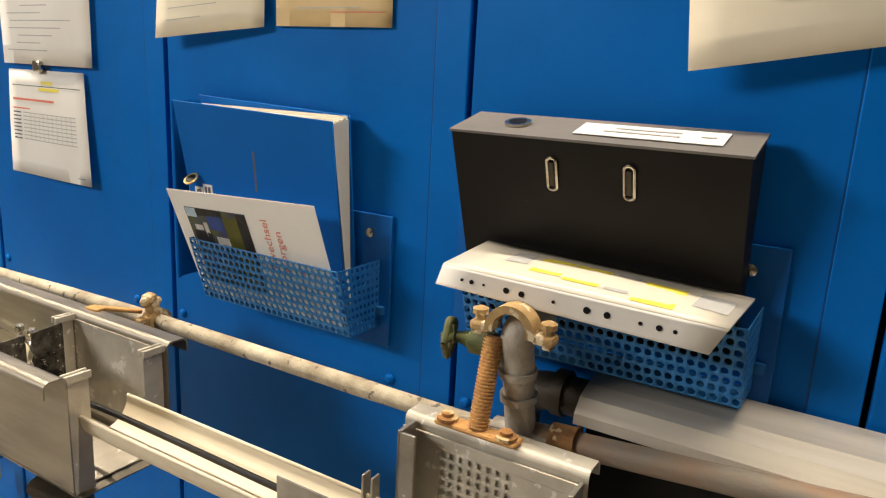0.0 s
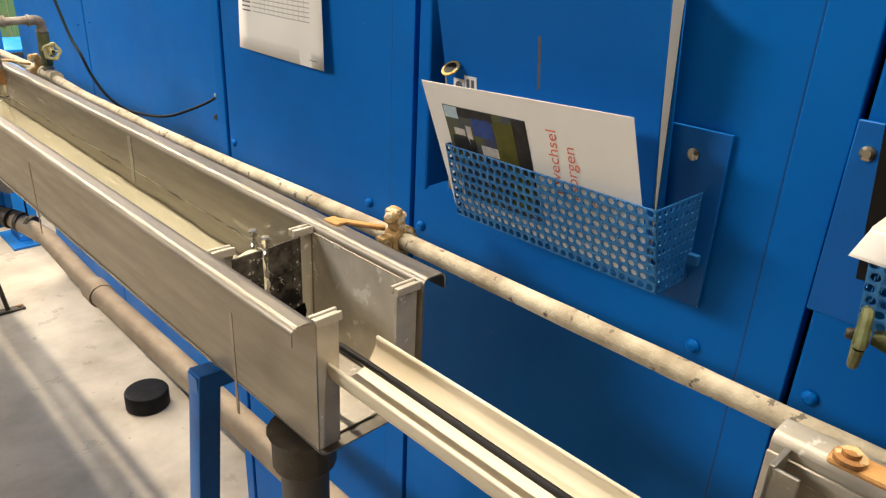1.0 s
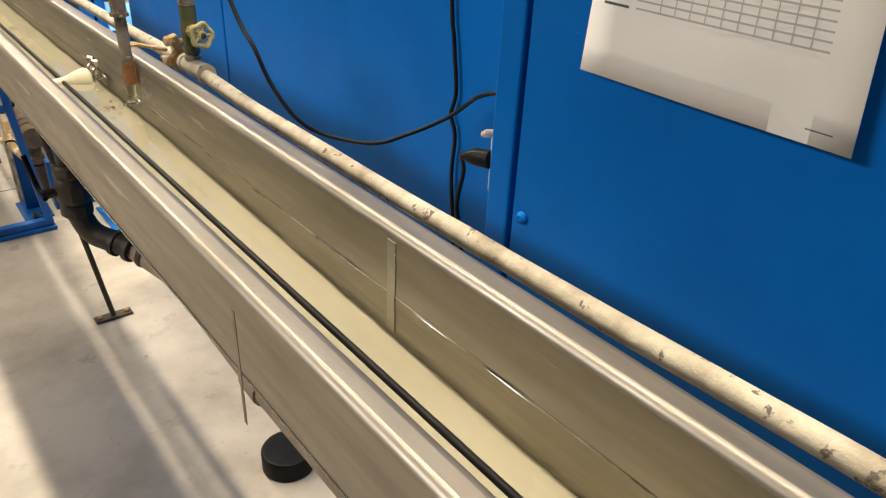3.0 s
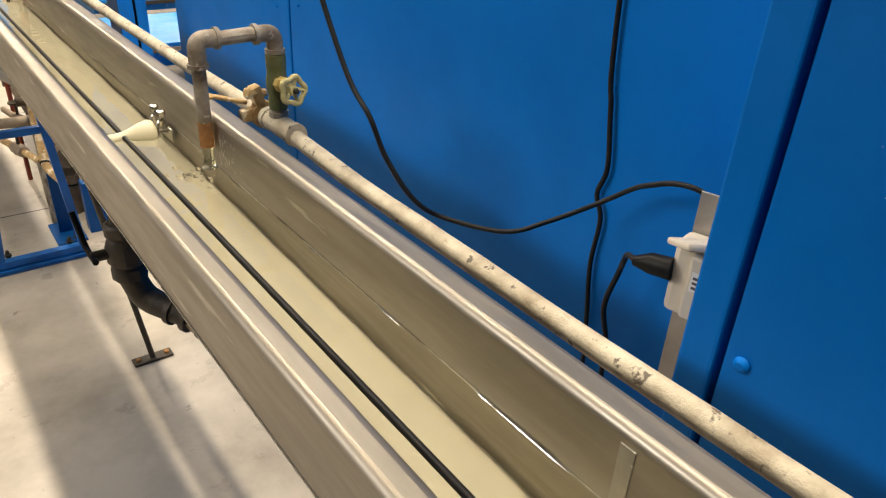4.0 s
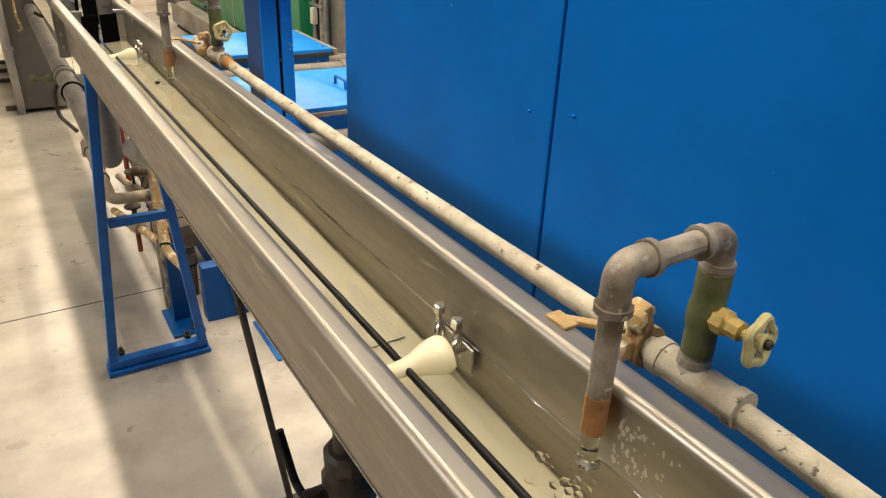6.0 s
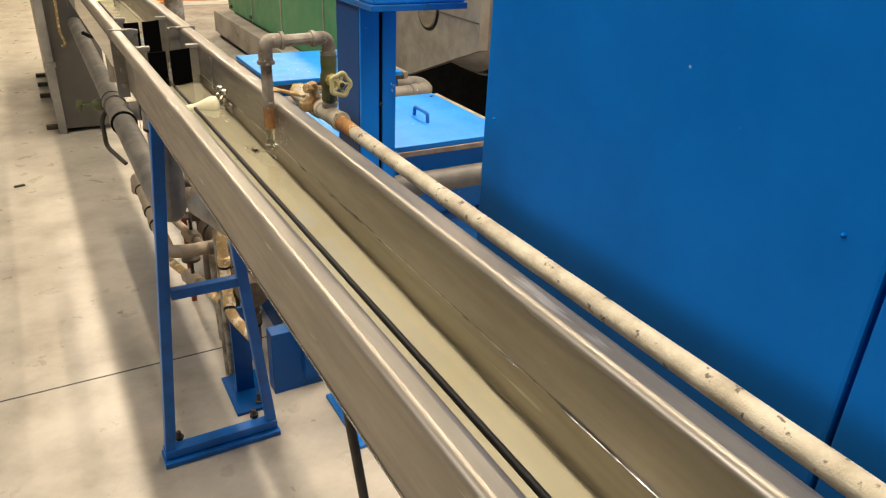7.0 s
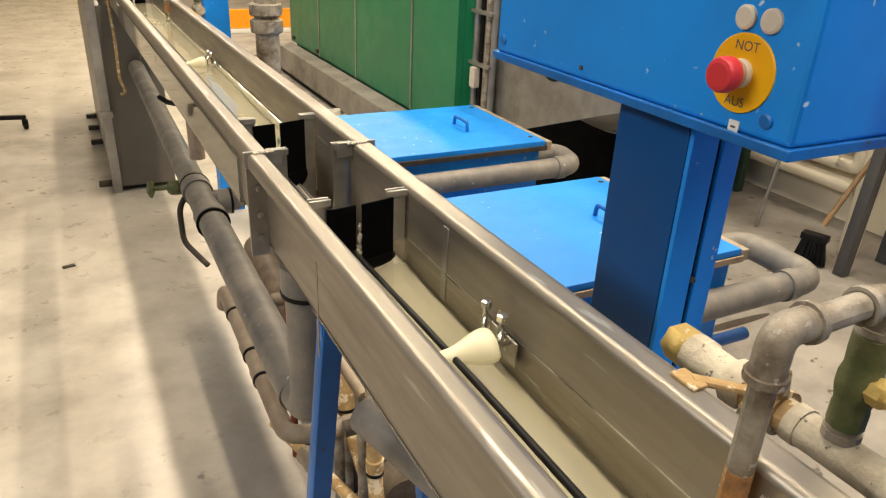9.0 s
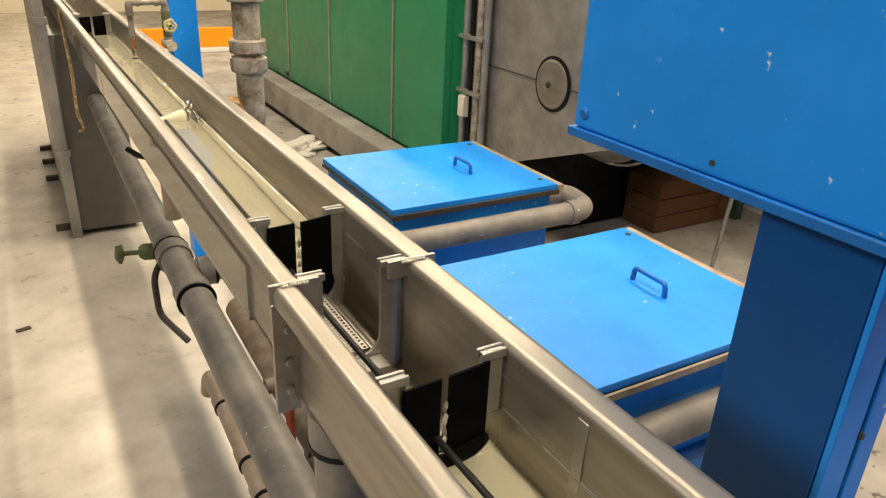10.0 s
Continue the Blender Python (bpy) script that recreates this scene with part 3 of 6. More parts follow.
part("panel_field", perforated((0.1655, Y(0.056), 1.009), (0, -0.0115, 0), (0, 0, 0.0115), 8, 16, 0.31, square=True), STEEL_PALE, panel)
part("panel_top", box(0.164, 0.167, Y(-0.11), Y(0.105), 1.193, 1.207, 0.0008), STEEL_PALE, panel)
part("panel_side", box(0.1645, 0.1665, Y(-0.11), Y(-0.0365), 1.009, 1.1928, 0), STEEL_PALE, panel, smooth=0)
part("panel_side", box(0.1645, 0.1665, Y(0.0565), Y(0.105), 1.009, 1.1928, 0), STEEL_PALE, panel, smooth=0)

# ---- water pipe above the back rail ----
PZ = 1.191


def P(u, y, z):
    return (u, Y(y), z)


main = thing("water_pipe", LINE, "horizontal water pipe with flaking cream paint", "pipe")
# (y, drop) pairs that bend the pipe to fit the camera's view.
DROP_FIT = ((0.0, 0.0), (0.64, 0.0), (0.88, 0.003), (1.08, 0.009), (1.4, 0.013), (1.84, 0.012), (2.02, 0.003), (2.1, 0.0), (2.5, 0.004), (2.9, 0.006), (3.3, 0.003), (3.5, 0.0))
pts = [(0.272, Y(3.5 * k / 60), PZ - float(np.interp(3.5 * k / 60, [a for a, b in DROP_FIT], [b for a, b in DROP_FIT]))) for k in range(61)]
part("pipe_run", sweep(pts, 0.0122, 16, wobble=0.07), FLAKY, main)
part("rust_streak", sweep([(0.272, Y(3.44), PZ - 0.001), (0.272, Y(3.41), PZ - 0.0013), (0.272, Y(3.375), PZ - 0.0018)], [0.0131, 0.0129, 0.0122], 16, wobble=0.1), RUST, main, "orange rust streak on the pipe")
rusty = thing("rusty_pipe_run", LINE, "rust-streaked pipe run leading to the steam hood", "pipe")
part("pipe_run", sweep([(0.276, Y(-1.2) + 1.19 * k / 24, PZ + 0.008 + 0.1 * (1 - k / 24)) for k in range(25)], 0.0145, 16, wobble=0.05),
     material("rust_streaked_pipe", (0.27, 0.24, 0.2), 0.65, 0.3, tint=(0.36, 0.16, 0.06), amount=0.95, scale=9, stretch=(1, 0.6, 1), bump=0.3, bump_scale=90), rusty)
part("pipe_collar", sweep([(0.275, Y(-0.045), PZ + 0.012), (0.275, Y(-0.075), PZ + 0.014)], 0.02, 8), RUST, rusty)


def pipe_clamp(y, reach=0.03):
    """A two-piece pipe clip on an ear that is screwed to the back rail."""
    c = thing("pipe_clamp", LINE, "limescaled ochre pipe clip bolted to the trough rail", "clamp", "pipe clips on the rail")
    bm = extrude(sheet(arc(0.272, PZ, 0.0175, 100, 440, 26), 0.008), Y(y) - 0.011, Y(y) + 0.011)
    part("clip_ring", bm, OCHRE, c)
    ear = moved(box(-0.008, 0.009, -0.011, 0.011, -0.008, 0.03, 0.004), pose(0.266, Y(y), PZ + 0.018, 0, -14, 0))
    part("clip_ear", ear, OCHRE, c)
    part("clip_ear", box(0.234, 0.258, Y(y) - 0.009, Y(y) + 0.009, PZ - 0.008, PZ + 0.012, 0.004), OCHRE, c)
    part("clip_screw", lathe([(0.0065, -0.018), (0.0065, 0.012), (0.0095, 0.013), (0.0095, 0.02), (0.006, 0.023)], 8, m=along((0.262, Y(y) - 0.004, PZ + 0.036), (0.2, Y(y) - 0.03, PZ + 0.05))), OCHRE, c)
    a, b = Vector((0.197, Y(y) + reach, TOP + 0.003)), Vector((0.248, Y(y) + 0.002, TOP - 0.008))
    d = (b - a).length
    part("clip_foot", moved(box(-0.003, 0.003, -0.0055, 0.0055, 0, d, 0.002), along(a, b) @ pose(0, 0, 0, 0, 0, 90)), RUST_PALE if reach > 0.04 else OCHRE, c, "rusty ochre flat foot bar")
    part("clip_foot", box(0.186, 0.203, Y(y) + reach - 0.014, Y(y) + reach + 0.014, TOP + 0.0006, TOP + 0.0046, 0.0016), RUST_PALE if reach > 0.04 else OCHRE, c)
    return c


def handwheel(parent, centre, facing, r=0.027, mat=None, label="pale yellow five-spoked handwheel"):
    """A cast five-lobed wheel on its spindle."""
    m = along(centre, Vector(centre) + Vector(facing))
    bm = bmesh.new()
    n = 40
    outer = [(r * (1 + 0.1 * math.cos(5 * a)), a) for a in (2 * math.pi * k / n for k in range(n))]
    path = [(q * math.cos(a), q * math.sin(a), 0) for q, a in outer]
    sweep(path + [path[0]], 0.0042, 8, bm, caps=False)
    for k in range(5):
        a = 2 * math.pi * k / 5
        sweep([(0.006 * math.cos(a), 0.006 * math.sin(a), -0.002), (r * math.cos(a), r * math.sin(a), 0)], 0.003, 6, bm)
    lathe([(0.0075, -0.006), (0.0075, 0.004), (0.006, 0.005)], 12, bm)
    w = part("handwheel", bm, mat or WHEEL_YELLOW, parent, label, m=m)
    part("wheel_nut", lathe([(0.0045, 0.004), (0.0045, 0.009), (0.003, 0.0105)], 6), DARK_IRON, w)
    return w


def elbow(parent, a, corner, b, r=0.0128, mat=None, name="elbow"):
    bm = sweep(rounded([a, corner, b], 0.03, 8), r, 14)
    for p, q in ((a, corner), (b, corner)):
        d = (Vector(q) - Vector(p)).normalized()
        sweep([Vector(p), Vector(p) + d * 0.006], r * 1.22, 14, bm)
    return part(name, bm, mat or GALV, parent, smooth=50)


def water_tap(y, end=False):
    """A fill tap: tee on the pipe, stop valve, a goose neck over the rail and a rusty spout."""
    t = thing("fill_tap", LINE @ pose(0, Y(y), 0), "galvanised fill tap with green valve and yellow handwheel", "tap", "fill taps along the trough")
    up = 0.272
    sp = 0.157
    part("tee", sweep([(up, 0.035, PZ), (up, -0.045, PZ)], [0.0165, 0.0165], 14), FLAKY, t, "lime-crusted pipe tee")
    part("tee_collar", sweep([(up, -0.045, PZ), (up, -0.056, PZ)], 0.0182, 14), FLAKY, t)
    part("tee_collar", sweep([(up, 0.028, PZ), (up, 0.04, PZ)], 0.0182, 14), FLAKY, t)
    part("riser", sweep([(up, 0, PZ + 0.005), (up, 0, 1.226)], 0.0115, 12), GALV, t)
    part("riser_collar", sweep([(up, 0, PZ + 0.014), (up, 0, PZ + 0.022)], 0.015, 12), GALV, t)
    part("valve_body", lathe([(0.012, 1.216), (0.0145, 1.218), (0.0145, 1.234), (0.0138, 1.238), (0.0165, 1.25), (0.0165, 1.262), (0.0145, 1.27), (0.0152, 1.284), (0.0152, 1.299), (0.013, 1.301)], 10,
                             m=Matrix.Translation((up, 0, 0))), VALVE_GREEN, t, "worn green valve body")
    part("valve_bonnet", lathe([(0.012, 0), (0.012, 0.012), (0.009, 0.015), (0.009, 0.026), (0.0045, 0.028), (0.004, 0.044)], 8,
                               m=along((up, -0.01, 1.258), (up + 0.004, -1, 1.25))), BRASS, t, "limescaled brass bonnet")
    handwheel(t, (up + 0.001, -0.052, 1.258), (0.12, -1, 0.12), 0.0185)
    elbow(t, (up, 0, 1.301), (up, 0, 1.331), (up - 0.032, 0, 1.330), 0.0122)
    part("cross_pipe", sweep([(up - 0.026, 0, 1.331), (sp + 0.026, 0, 1.329)], 0.0102, 12), GALV, t)
    elbow(t, (sp, 0, 1.292), (sp, 0, 1.331), (sp + 0.032, 0, 1.330), 0.0125)
    part("spout_pipe", sweep([(sp, 0, 1.296), (sp, 0, 1.215)], 0.0098, 12), GALV, t)
    part("spout_tip", sweep([(sp, 0, 1.215), (sp, 0, 1.178)], 0.0103, 12), RUST, t, "rust-eaten spout tip")
    if end:
        part("end_nipple", sweep([(up, 0.04, PZ), (up, 0.085, PZ)], 0.0165, 12), OCHRE, t)
        part("end_valve", lathe([(0.02, 0), (0.023, 0.006), (0.023, 0.018), (0.018, 0.024), (0.0185, 0.05), (0.021, 0.053), (0.021, 0.07)], 10, m=along((up, 0.085, PZ), (up, 1, PZ))), FLAKY, t)
        part("brass_plug", lathe([(0.02, 0), (0.02, 0.024), (0.017, 0.027)], 6, m=along((up, 0.155, PZ), (up, 1, PZ))), BRASS, t, "hexagonal brass plug")
    return t


def stream(y):
    """Falling water and the splash under a spout."""
    s = part("falling_water", sweep([(0.157, Y(y) + 0.001 * math.sin(k), 1.18 - 0.034 * k / 6) for k in range(7)], [0.0085, 0.0075, 0.0082, 0.007, 0.0078, 0.009, 0.012], 12), WATER, smooth=180)
    s.matrix_world = LINE
    s.visible_shadow = False
    return tagged(s, "short clear stream falling from the spout", "water", "streams under the spouts")


BUBBLE = material("bubble_film", (1, 1, 1), 0.02, transmission=1.0, ior=1.14)


def bubbles(y, n, seed, reach=0.07):
    rng = random.Random(seed)
    ob = thing("foam_patch", LINE @ pose(0.135, Y(y), LEVEL), "loose patch of clear bubbles floating on the water", "bubbles", "bubble patches under the spouts")
    bm = bmesh.new()
    for k in range(n):
        r = rng.uniform(0.0014, 0.0046)
        a, d = rng.uniform(0, 6.28), abs(rng.gauss(0, 0.45)) * reach
        x, yy = min(0.02, d * math.cos(a) * 0.55 - 0.012), d * math.sin(a) - 0.01
        made = bmesh.new()
        bmesh.ops.create_icosphere(made, subdivisions=2, radius=r)
        for v in made.verts:
            v.co.z *= 0.7
        join(bm, moved(made, Matrix.Translation((x, yy, r * 0.2))))
    p = tagged(part("bubble_cluster", bm, BUBBLE, ob, smooth=180), kind="stuff")
    p.visible_shadow = False
    return ob




def lime_splash(y, count, seed):
    """Ragged white lime spots dried on the back wall beside a spout."""
    rng = random.Random(seed)
    ob = thing("lime_stain", LINE @ pose(0.1688, Y(y), 0), "ragged white lime spots dried on the steel wall", "stain", "lime stains by the spouts")
    bm = bmesh.new()
    for k in range(count):
        cy, cz, q = -abs(rng.gauss(0.0, 0.03)), rng.uniform(LEVEL + 0.012, TOP - 0.018), rng.uniform(0.0006, 0.0022)
        rim = [bm.verts.new((-0.0004, cy + q * f * math.cos(a), cz + 1.5 * q * f * math.sin(a))) for a, f in ((2 * math.pi * i / 9, rng.uniform(0.5, 1.3)) for i in range(9))]
        bm.faces.new(rim)
    tagged(part("lime_spots", bm, STEEL_PALE, ob, smooth=0), kind="stuff")


lime_splash(2.04, 70, 11)
lime_splash(3.48, 45, 12)
pipe_clamp(0.64, 0.041)
pipe_clamp(2.115)
pipe_clamp(3.555)
water_tap(2.055)
water_tap(3.495, end=True)
water_tap(6.3)
for y in (2.055, 3.495, 6.3):
    stream(y)
FOAM = [bubbles(2.055, 46, 1), bubbles(3.495, 40, 2, 0.06), bubbles(6.25, 60, 3, 0.22)]


# ---- rollers on wire brackets ----
def guide_roller(y):
    r = thing("guide_roller", LINE @ pose(0.089, Y(y), 1.141), "tapered ivory plastic guide roller half under water", "roller", "guide rollers in the trough")
    prof = [(0.004, -0.05), (0.0095, -0.05), (0.0095, -0.012), (0.0108, 0.0), (0.0135, 0.01), (0.0195, 0.025), (0.0228, 0.036), (0.0235, 0.042), (0.022, 0.047), (0.016, 0.05), (0.006, 0.05)]
    part("roller_body", lathe(prof, 28, m=along((-0.002, 0, 0), (1, 0, 0))), ROLLER, r, smooth=60)
    b = thing("roller_bracket", LINE @ pose(0.09, Y(y), 1.141), "bent stainless wire bracket with clamp screws", "bracket", "roller brackets")
    part("axle", sweep([(-0.05, 0, 0), (0.075, 0, 0)], 0.003, 8), STEEL, b)
    part("bracket_plate", box(0.0705, 0.0735, -0.012, 0.056, -0.05, 0.004, 0.001), STEEL_DULL, b)
    for dy in (0.012, 0.046):
        part("clamp_screw", lathe([(0.0035, -0.01), (0.0035, 0.022), (0.007, 0.023), (0.007, 0.031), (0.005, 0.033)], 6, m=along((0.064, dy, 0.002), (0.05, dy - 0.1, 1))), CHROME_BRIGHT, b)
        part("wire", sweep(smooth_path([(0.073, dy, -0.03), (0.069, dy - 0.004, 0.006), (0.058, dy - 0.012, 0.02), (0.05, dy - 0.02, 0.012), (0.05, dy - 0.026, -0.01)], 5), 0.0022, 6), CHROME_BRIGHT, b)
    return r


ROLLERS = [guide_roller(y) for y in (0.78, 2.245, 3.80, 5.43)]


# ---- stand legs ----
def a_frame(y):
    s = thing("trough_stand", pose(0, y, 0), "blue painted steel A-frame stand bolted to the floor", "stand", "stands under the trough")
    def strut(name, a, b, w=0.03):
        d = (Vector(b) - Vector(a)).length
        return part(name, moved(box(-w / 2, w / 2, -w / 2, w / 2, 0, d, 0.002), along(a, b)), FRAME_BLUE, s)
    strut("front_leg", (0.528, 0, 0.045), (0.618, 0, 1.05))
    strut("back_leg", (0.835, 0, 0.045), (0.745, 0, 1.05))
    strut("cross_bar", (0.592, 0, 0.565), (0.776, 0, 0.565), 0.028)
    strut("top_bar", (0.6, 0, 1.036), (0.765, 0, 1.036), 0.026)
    part("foot_bar", box(0.51, 0.85, -0.02, 0.02, 0.022, 0.05, 0.002), FRAME_BLUE, s)
    part("foot_plate", box(0.505, 0.855, -0.035, 0.04, 0.0, 0.018, 0.002), FRAME_BLUE, s, "chipped dusty blue foot plate")
    for x in (0.56, 0.79):
        bolt = part("anchor_bolt", lathe([(0.014, 0.018), (0.014, 0.024), (0.0075, 0.026), (0.0075, 0.075), (0.006, 0.078)], 10, m=Matrix.Translation((x, 0.028, 0))), DARK_IRON, s, "rusty anchor bolt")
        part("nut", lathe([(0.0135, 0.05), (0.0135, 0.062)], 6, m=Matrix.Translation((x, 0.028, 0))), DARK_IRON, bolt)
    return s


a_frame(0.72)
a_frame(4.07)

post = thing("support_post", pose(0.815, 4.3, 0), "short grey-blue steel post on a base plate", "post")
part("post_shaft", box(-0.03, 0.03, -0.006, 0.006, 0.012, 0.34, 0.001), SHADED_NAVY, post)
part("base_plate", box(-0.06, 0.06, -0.12, 0.1, 0.0, 0.012, 0.002), SHADED_NAVY, post)
part("base_bolt", lathe([(0.012, 0.012), (0.012, 0.02), (0.006, 0.022), (0.006, 0.05)], 8, m=Matrix.Translation((0.02, -0.09, 0))), DARK_IRON, post)

rodstand = thing("support_rod", None, "thin dark steel rod stay standing on a small floor plate", "rod")
part("rod_shaft", rod((0.85, 3.197, 0.01), (0.72, 3.22, 1.05), 0.0095, 10), DARK_IRON, rodstand)
part("rod_foot", box(0.785, 0.915, 3.175, 3.22, 0.0, 0.01, 0.004), DARK_IRON, rodstand)
for x in (0.803, 0.897):
    part("foot_screw", lathe([(0.009, 0.01), (0.009, 0.016), (0.006, 0.018)], 6, m=Matrix.Translation((x, 3.197, 0))), RUST, rodstand)

# hooks under the rail
for y, z in ((3.15, 0.95), (3.59, 0.9)):
    h = thing("cable_hook", pose(0.66, y, 1.03), "small pale clip hanging under the trough", "hook", "clips under the trough")
    part("hook_wire", sweep(smooth_path([(0, 0, 0.02), (-0.004, 0, -0.02), (-0.014, 0, -0.032), (-0.024, 0, -0.022), (-0.02, 0, -0.01)], 5), 0.004, 8), WHITE_PLASTIC, h)

# drain valve and sloping drain pipe
dv = thing("drain_valve", None, "dark oily ball valve with a cranked lever under the trough", "valve")
part("outlet_neck", rod((0.675, 2.385, 1.05), (0.675, 2.385, 0.93), 0.02, 14), DARK_IRON, dv)
part("valve_body", lathe([(0.027, 0.93), (0.033, 0.925), (0.033, 0.905), (0.029, 0.9), (0.037, 0.885), (0.037, 0.85), (0.03, 0.84), (0.034, 0.835), (0.034, 0.812), (0.026, 0.808)][::-1], 10, m=Matrix.Translation((0.675, 2.385, 0))), DARK_IRON, dv)
part("valve_stem", rod((0.645, 2.385, 0.87), (0.612, 2.385, 0.87), 0.011, 10), DARK_IRON, dv)
part("lever", sweep(rounded([(0.615, 2.36, 0.87), (0.612, 2.415, 0.875), (0.604, 2.44, 0.945)], 0.012, 4), 0.006, 8), RUBBER_AND_SHADE, dv, "cranked black lever")
part("bend", sweep(rounded([(0.675, 2.385, 0.815), (0.69, 2.37, 0.76), (0.775, 2.26, 0.735)], 0.07, 10), 0.026, 16), DARK_IRON, dv)
dp = thing("drain_pipe", None, "dusty brown drain pipe running low beside the stand", "pipe")
part("pipe_run", sweep([(0.755, 2.29, 0.74), (0.805, 2.15, 0.71), (0.808, 1.75, 0.682)], 0.026, 16), PVC_DUSTY, dp)
part("pipe_run", sweep([(0.808, 1.79, 0.684), (0.812, 0.75, 0.70), (0.812, -0.3, 0.71)], 0.0285, 16), PVC_DUSTY, dp)
part("socket", sweep([(0.808, 1.79, 0.684), (0.808, 1.73, 0.683)], 0.033, 16), PVC_DUSTY, dp)
for k in range(4):
    part("hose_ring", sweep([(0.726 + 0.02 * k, 2.325 - 0.033 * k, 0.747 - 0.006 * k), (0.732 + 0.02 * k, 2.315 - 0.033 * k, 0.7455 - 0.006 * k)], 0.0305, 14), DARK_IRON, dp)

ed = thing("end_downpipe", None, "dark plastic downpipe under the open trough end", "pipe")
part("outlet_socket", lathe([(0.034, 1.0), (0.037, 1.005), (0.037, 1.04), (0.042, 1.05)], 18, m=Matrix.Translation((0.648, 0.54, 0))), DARK_IRON, ed)
part("pipe_run", rod((0.648, 0.54, 1.02), (0.648, 0.54, 0.0), 0.028, 18), material("dark_plastic_pipe", (0.06, 0.055, 0.05), 0.5, tint=(0.13, 0.11, 0.09), scale=14, bump=0.15), ed)

puck = thing("rubber_foot_pad", pose(1.03, 2.17, 0), "round black rubber pad lying on the floor", "pad")
part("pad_body", lathe([(0.07, 0), (0.074, 0.004), (0.074, 0.058), (0.071, 0.063), (0.064, 0.064)], 32), RUBBER_AND_SHADE, puck)


# ---- blue cabinet row ----
def button_bolt(parent, x, y, z, mat=None, r=0.008):
    return part("button_bolt", lathe([(r, 0), (r * 1.1, 0.001), (r * 0.95, 0.004), (r * 0.5, 0.006)], 12, m=along((x, y, z), (x - 1, y, z))), mat or CABINET_BLUE, parent)


row = thing("cabinet_row", None, "row of tall deep-blue painted steel machine cabinets", "cabinet", kind="structure")
part("dark_core", box(1.022, 1.7, -2.0, 1.392, 0.06, 2.6, 0), SEAM_DARK, row, smooth=0)
EDGES = [-1.3, -0.82, -0.337, 0.157, 0.757, 1.352]
for a, b in zip(EDGES, EDGES[1:]):
    strip = 0.055
    p = part("cabinet_panel", box(1.0, 1.02, a + 0.005, b - 0.0015, 0.1, 2.5, 0.004), CABINET_BLUE, row)
    part("panel_edge_strip", box(0.9978, 1.006, a + 0.005, a + strip, 0.1, 2.5, 0.0016), CABINET_BLUE, p)
    # Raised dark strip paints the shade in the panel's fold.
    part("fold_groove", box(0.9994, 1.006, a + strip, a + strip + 0.0022, 0.1, 2.5, 0), SHADED_NAVY, p, smooth=0)
    for y in (a + 0.11, b - 0.022):
        for z in (0.35, 1.151, 1.95):
            button_bolt(p, 0.9995, y, z)
part("corner_post", box(0.998, 1.06, 1.358, 1.398, 0.08, 2.5, 0.004), CABINET_BLUE, row)
part("return_side", box(1.06, 1.16, 1.393, 1.4, 0.08, 2.5, 0.002), CABINET_BLUE, row)

big = thing("recessed_cabinet", None, "large plain blue sheet-steel machine cabinet standing behind the pipe", "cabinet", kind="structure")
part("cabinet_side", box(1.15, 1.9, 1.401, 2.608, 0.06, 2.6, 0.004), CABINET_BLUE, big)
part("cabinet_side", box(1.15, 1.9, 2.614, 3.43, 0.06, 2.6, 0.006), CABINET_BLUE, big)
for y, z in ((2.67, 1.24), (2.56, 1.26), (3.39, 1.18), (3.385, 0.7)):
    button_bolt(big, 1.15, y, z, r=0.0028)

# ---- papers on the doors ----
def leaf(name, corners, mat, label, lines=(), ink=None, red=(), dark=(), marks=(), bulge=0.0, category="paper"):
    bm, at = quad_sheet(*corners, bulge=bulge, wave=0.0008)
    ob = thing(name, None, label, category, "papers on the cabinet doors")
    thick(part("sheet", bm, mat, ob, smooth=60), 0.0006)
    if lines:
        tagged(part("printed_lines", bars(at, lines), INK_GREY, ob, smooth=0), kind="stuff")
    if dark:
        tagged(part("printed_words", bars(at, dark, 0.0009), INK, ob, smooth=0), kind="stuff")
    if red:
        tagged(part("red_heading", bars(at, red, 0.0009), INK_RED, ob, smooth=0), kind="stuff")
    if marks:
        tagged(part("marker_stripe", bars(at, marks, 0.0008), MARKER, ob, smooth=0), kind="stuff")
    return ob


rng = random.Random(7)
table = [(0.2, 0.88, 0.40 + 0.036 * k, 0.408 + 0.036 * k) for k in range(8)] + [(0.3 + 0.058 * k, 0.304 + 0.058 * k, 0.40, 0.66) for k in range(10)]
leaf("notice_sheet", ((0.994, 1.25, 1.569), (0.994, 0.99, 1.569), (0.984, 0.972, 1.356), (0.99, 1.261, 1.358)), PAPER,
     "white landscape notice with table lines, hung from a clip", table,
     red=[(0.06, 0.62, 0.27, 0.29), (0.06, 0.3, 0.36, 0.372)], dark=[(0.05, 0.95, 0.145, 0.152)] + [(0.06, 0.17, 0.4 + 0.036 * k, 0.412 + 0.036 * k) for k in range(8)] + [(0.86, 0.94, 0.94, 0.945)],
     marks=[(0.45, 0.6, 0.1, 0.13), (0.42, 0.68, 0.16, 0.19)], bulge=0.004)
bulldog = thing("paper_clip", pose(0.988, 1.13, 1.578), "small bent steel paper clip", "clip")
part("clip_body", box(-0.006, 0.004, -0.013, 0.013, -0.012, 0.01, 0.003), CHROME, bulldog)
scrib = [(rng.uniform(0.05, 0.3), rng.uniform(0.45, 0.9), 0.05 + 0.05 * k, 0.056 + 0.05 * k) for k in range(18)]
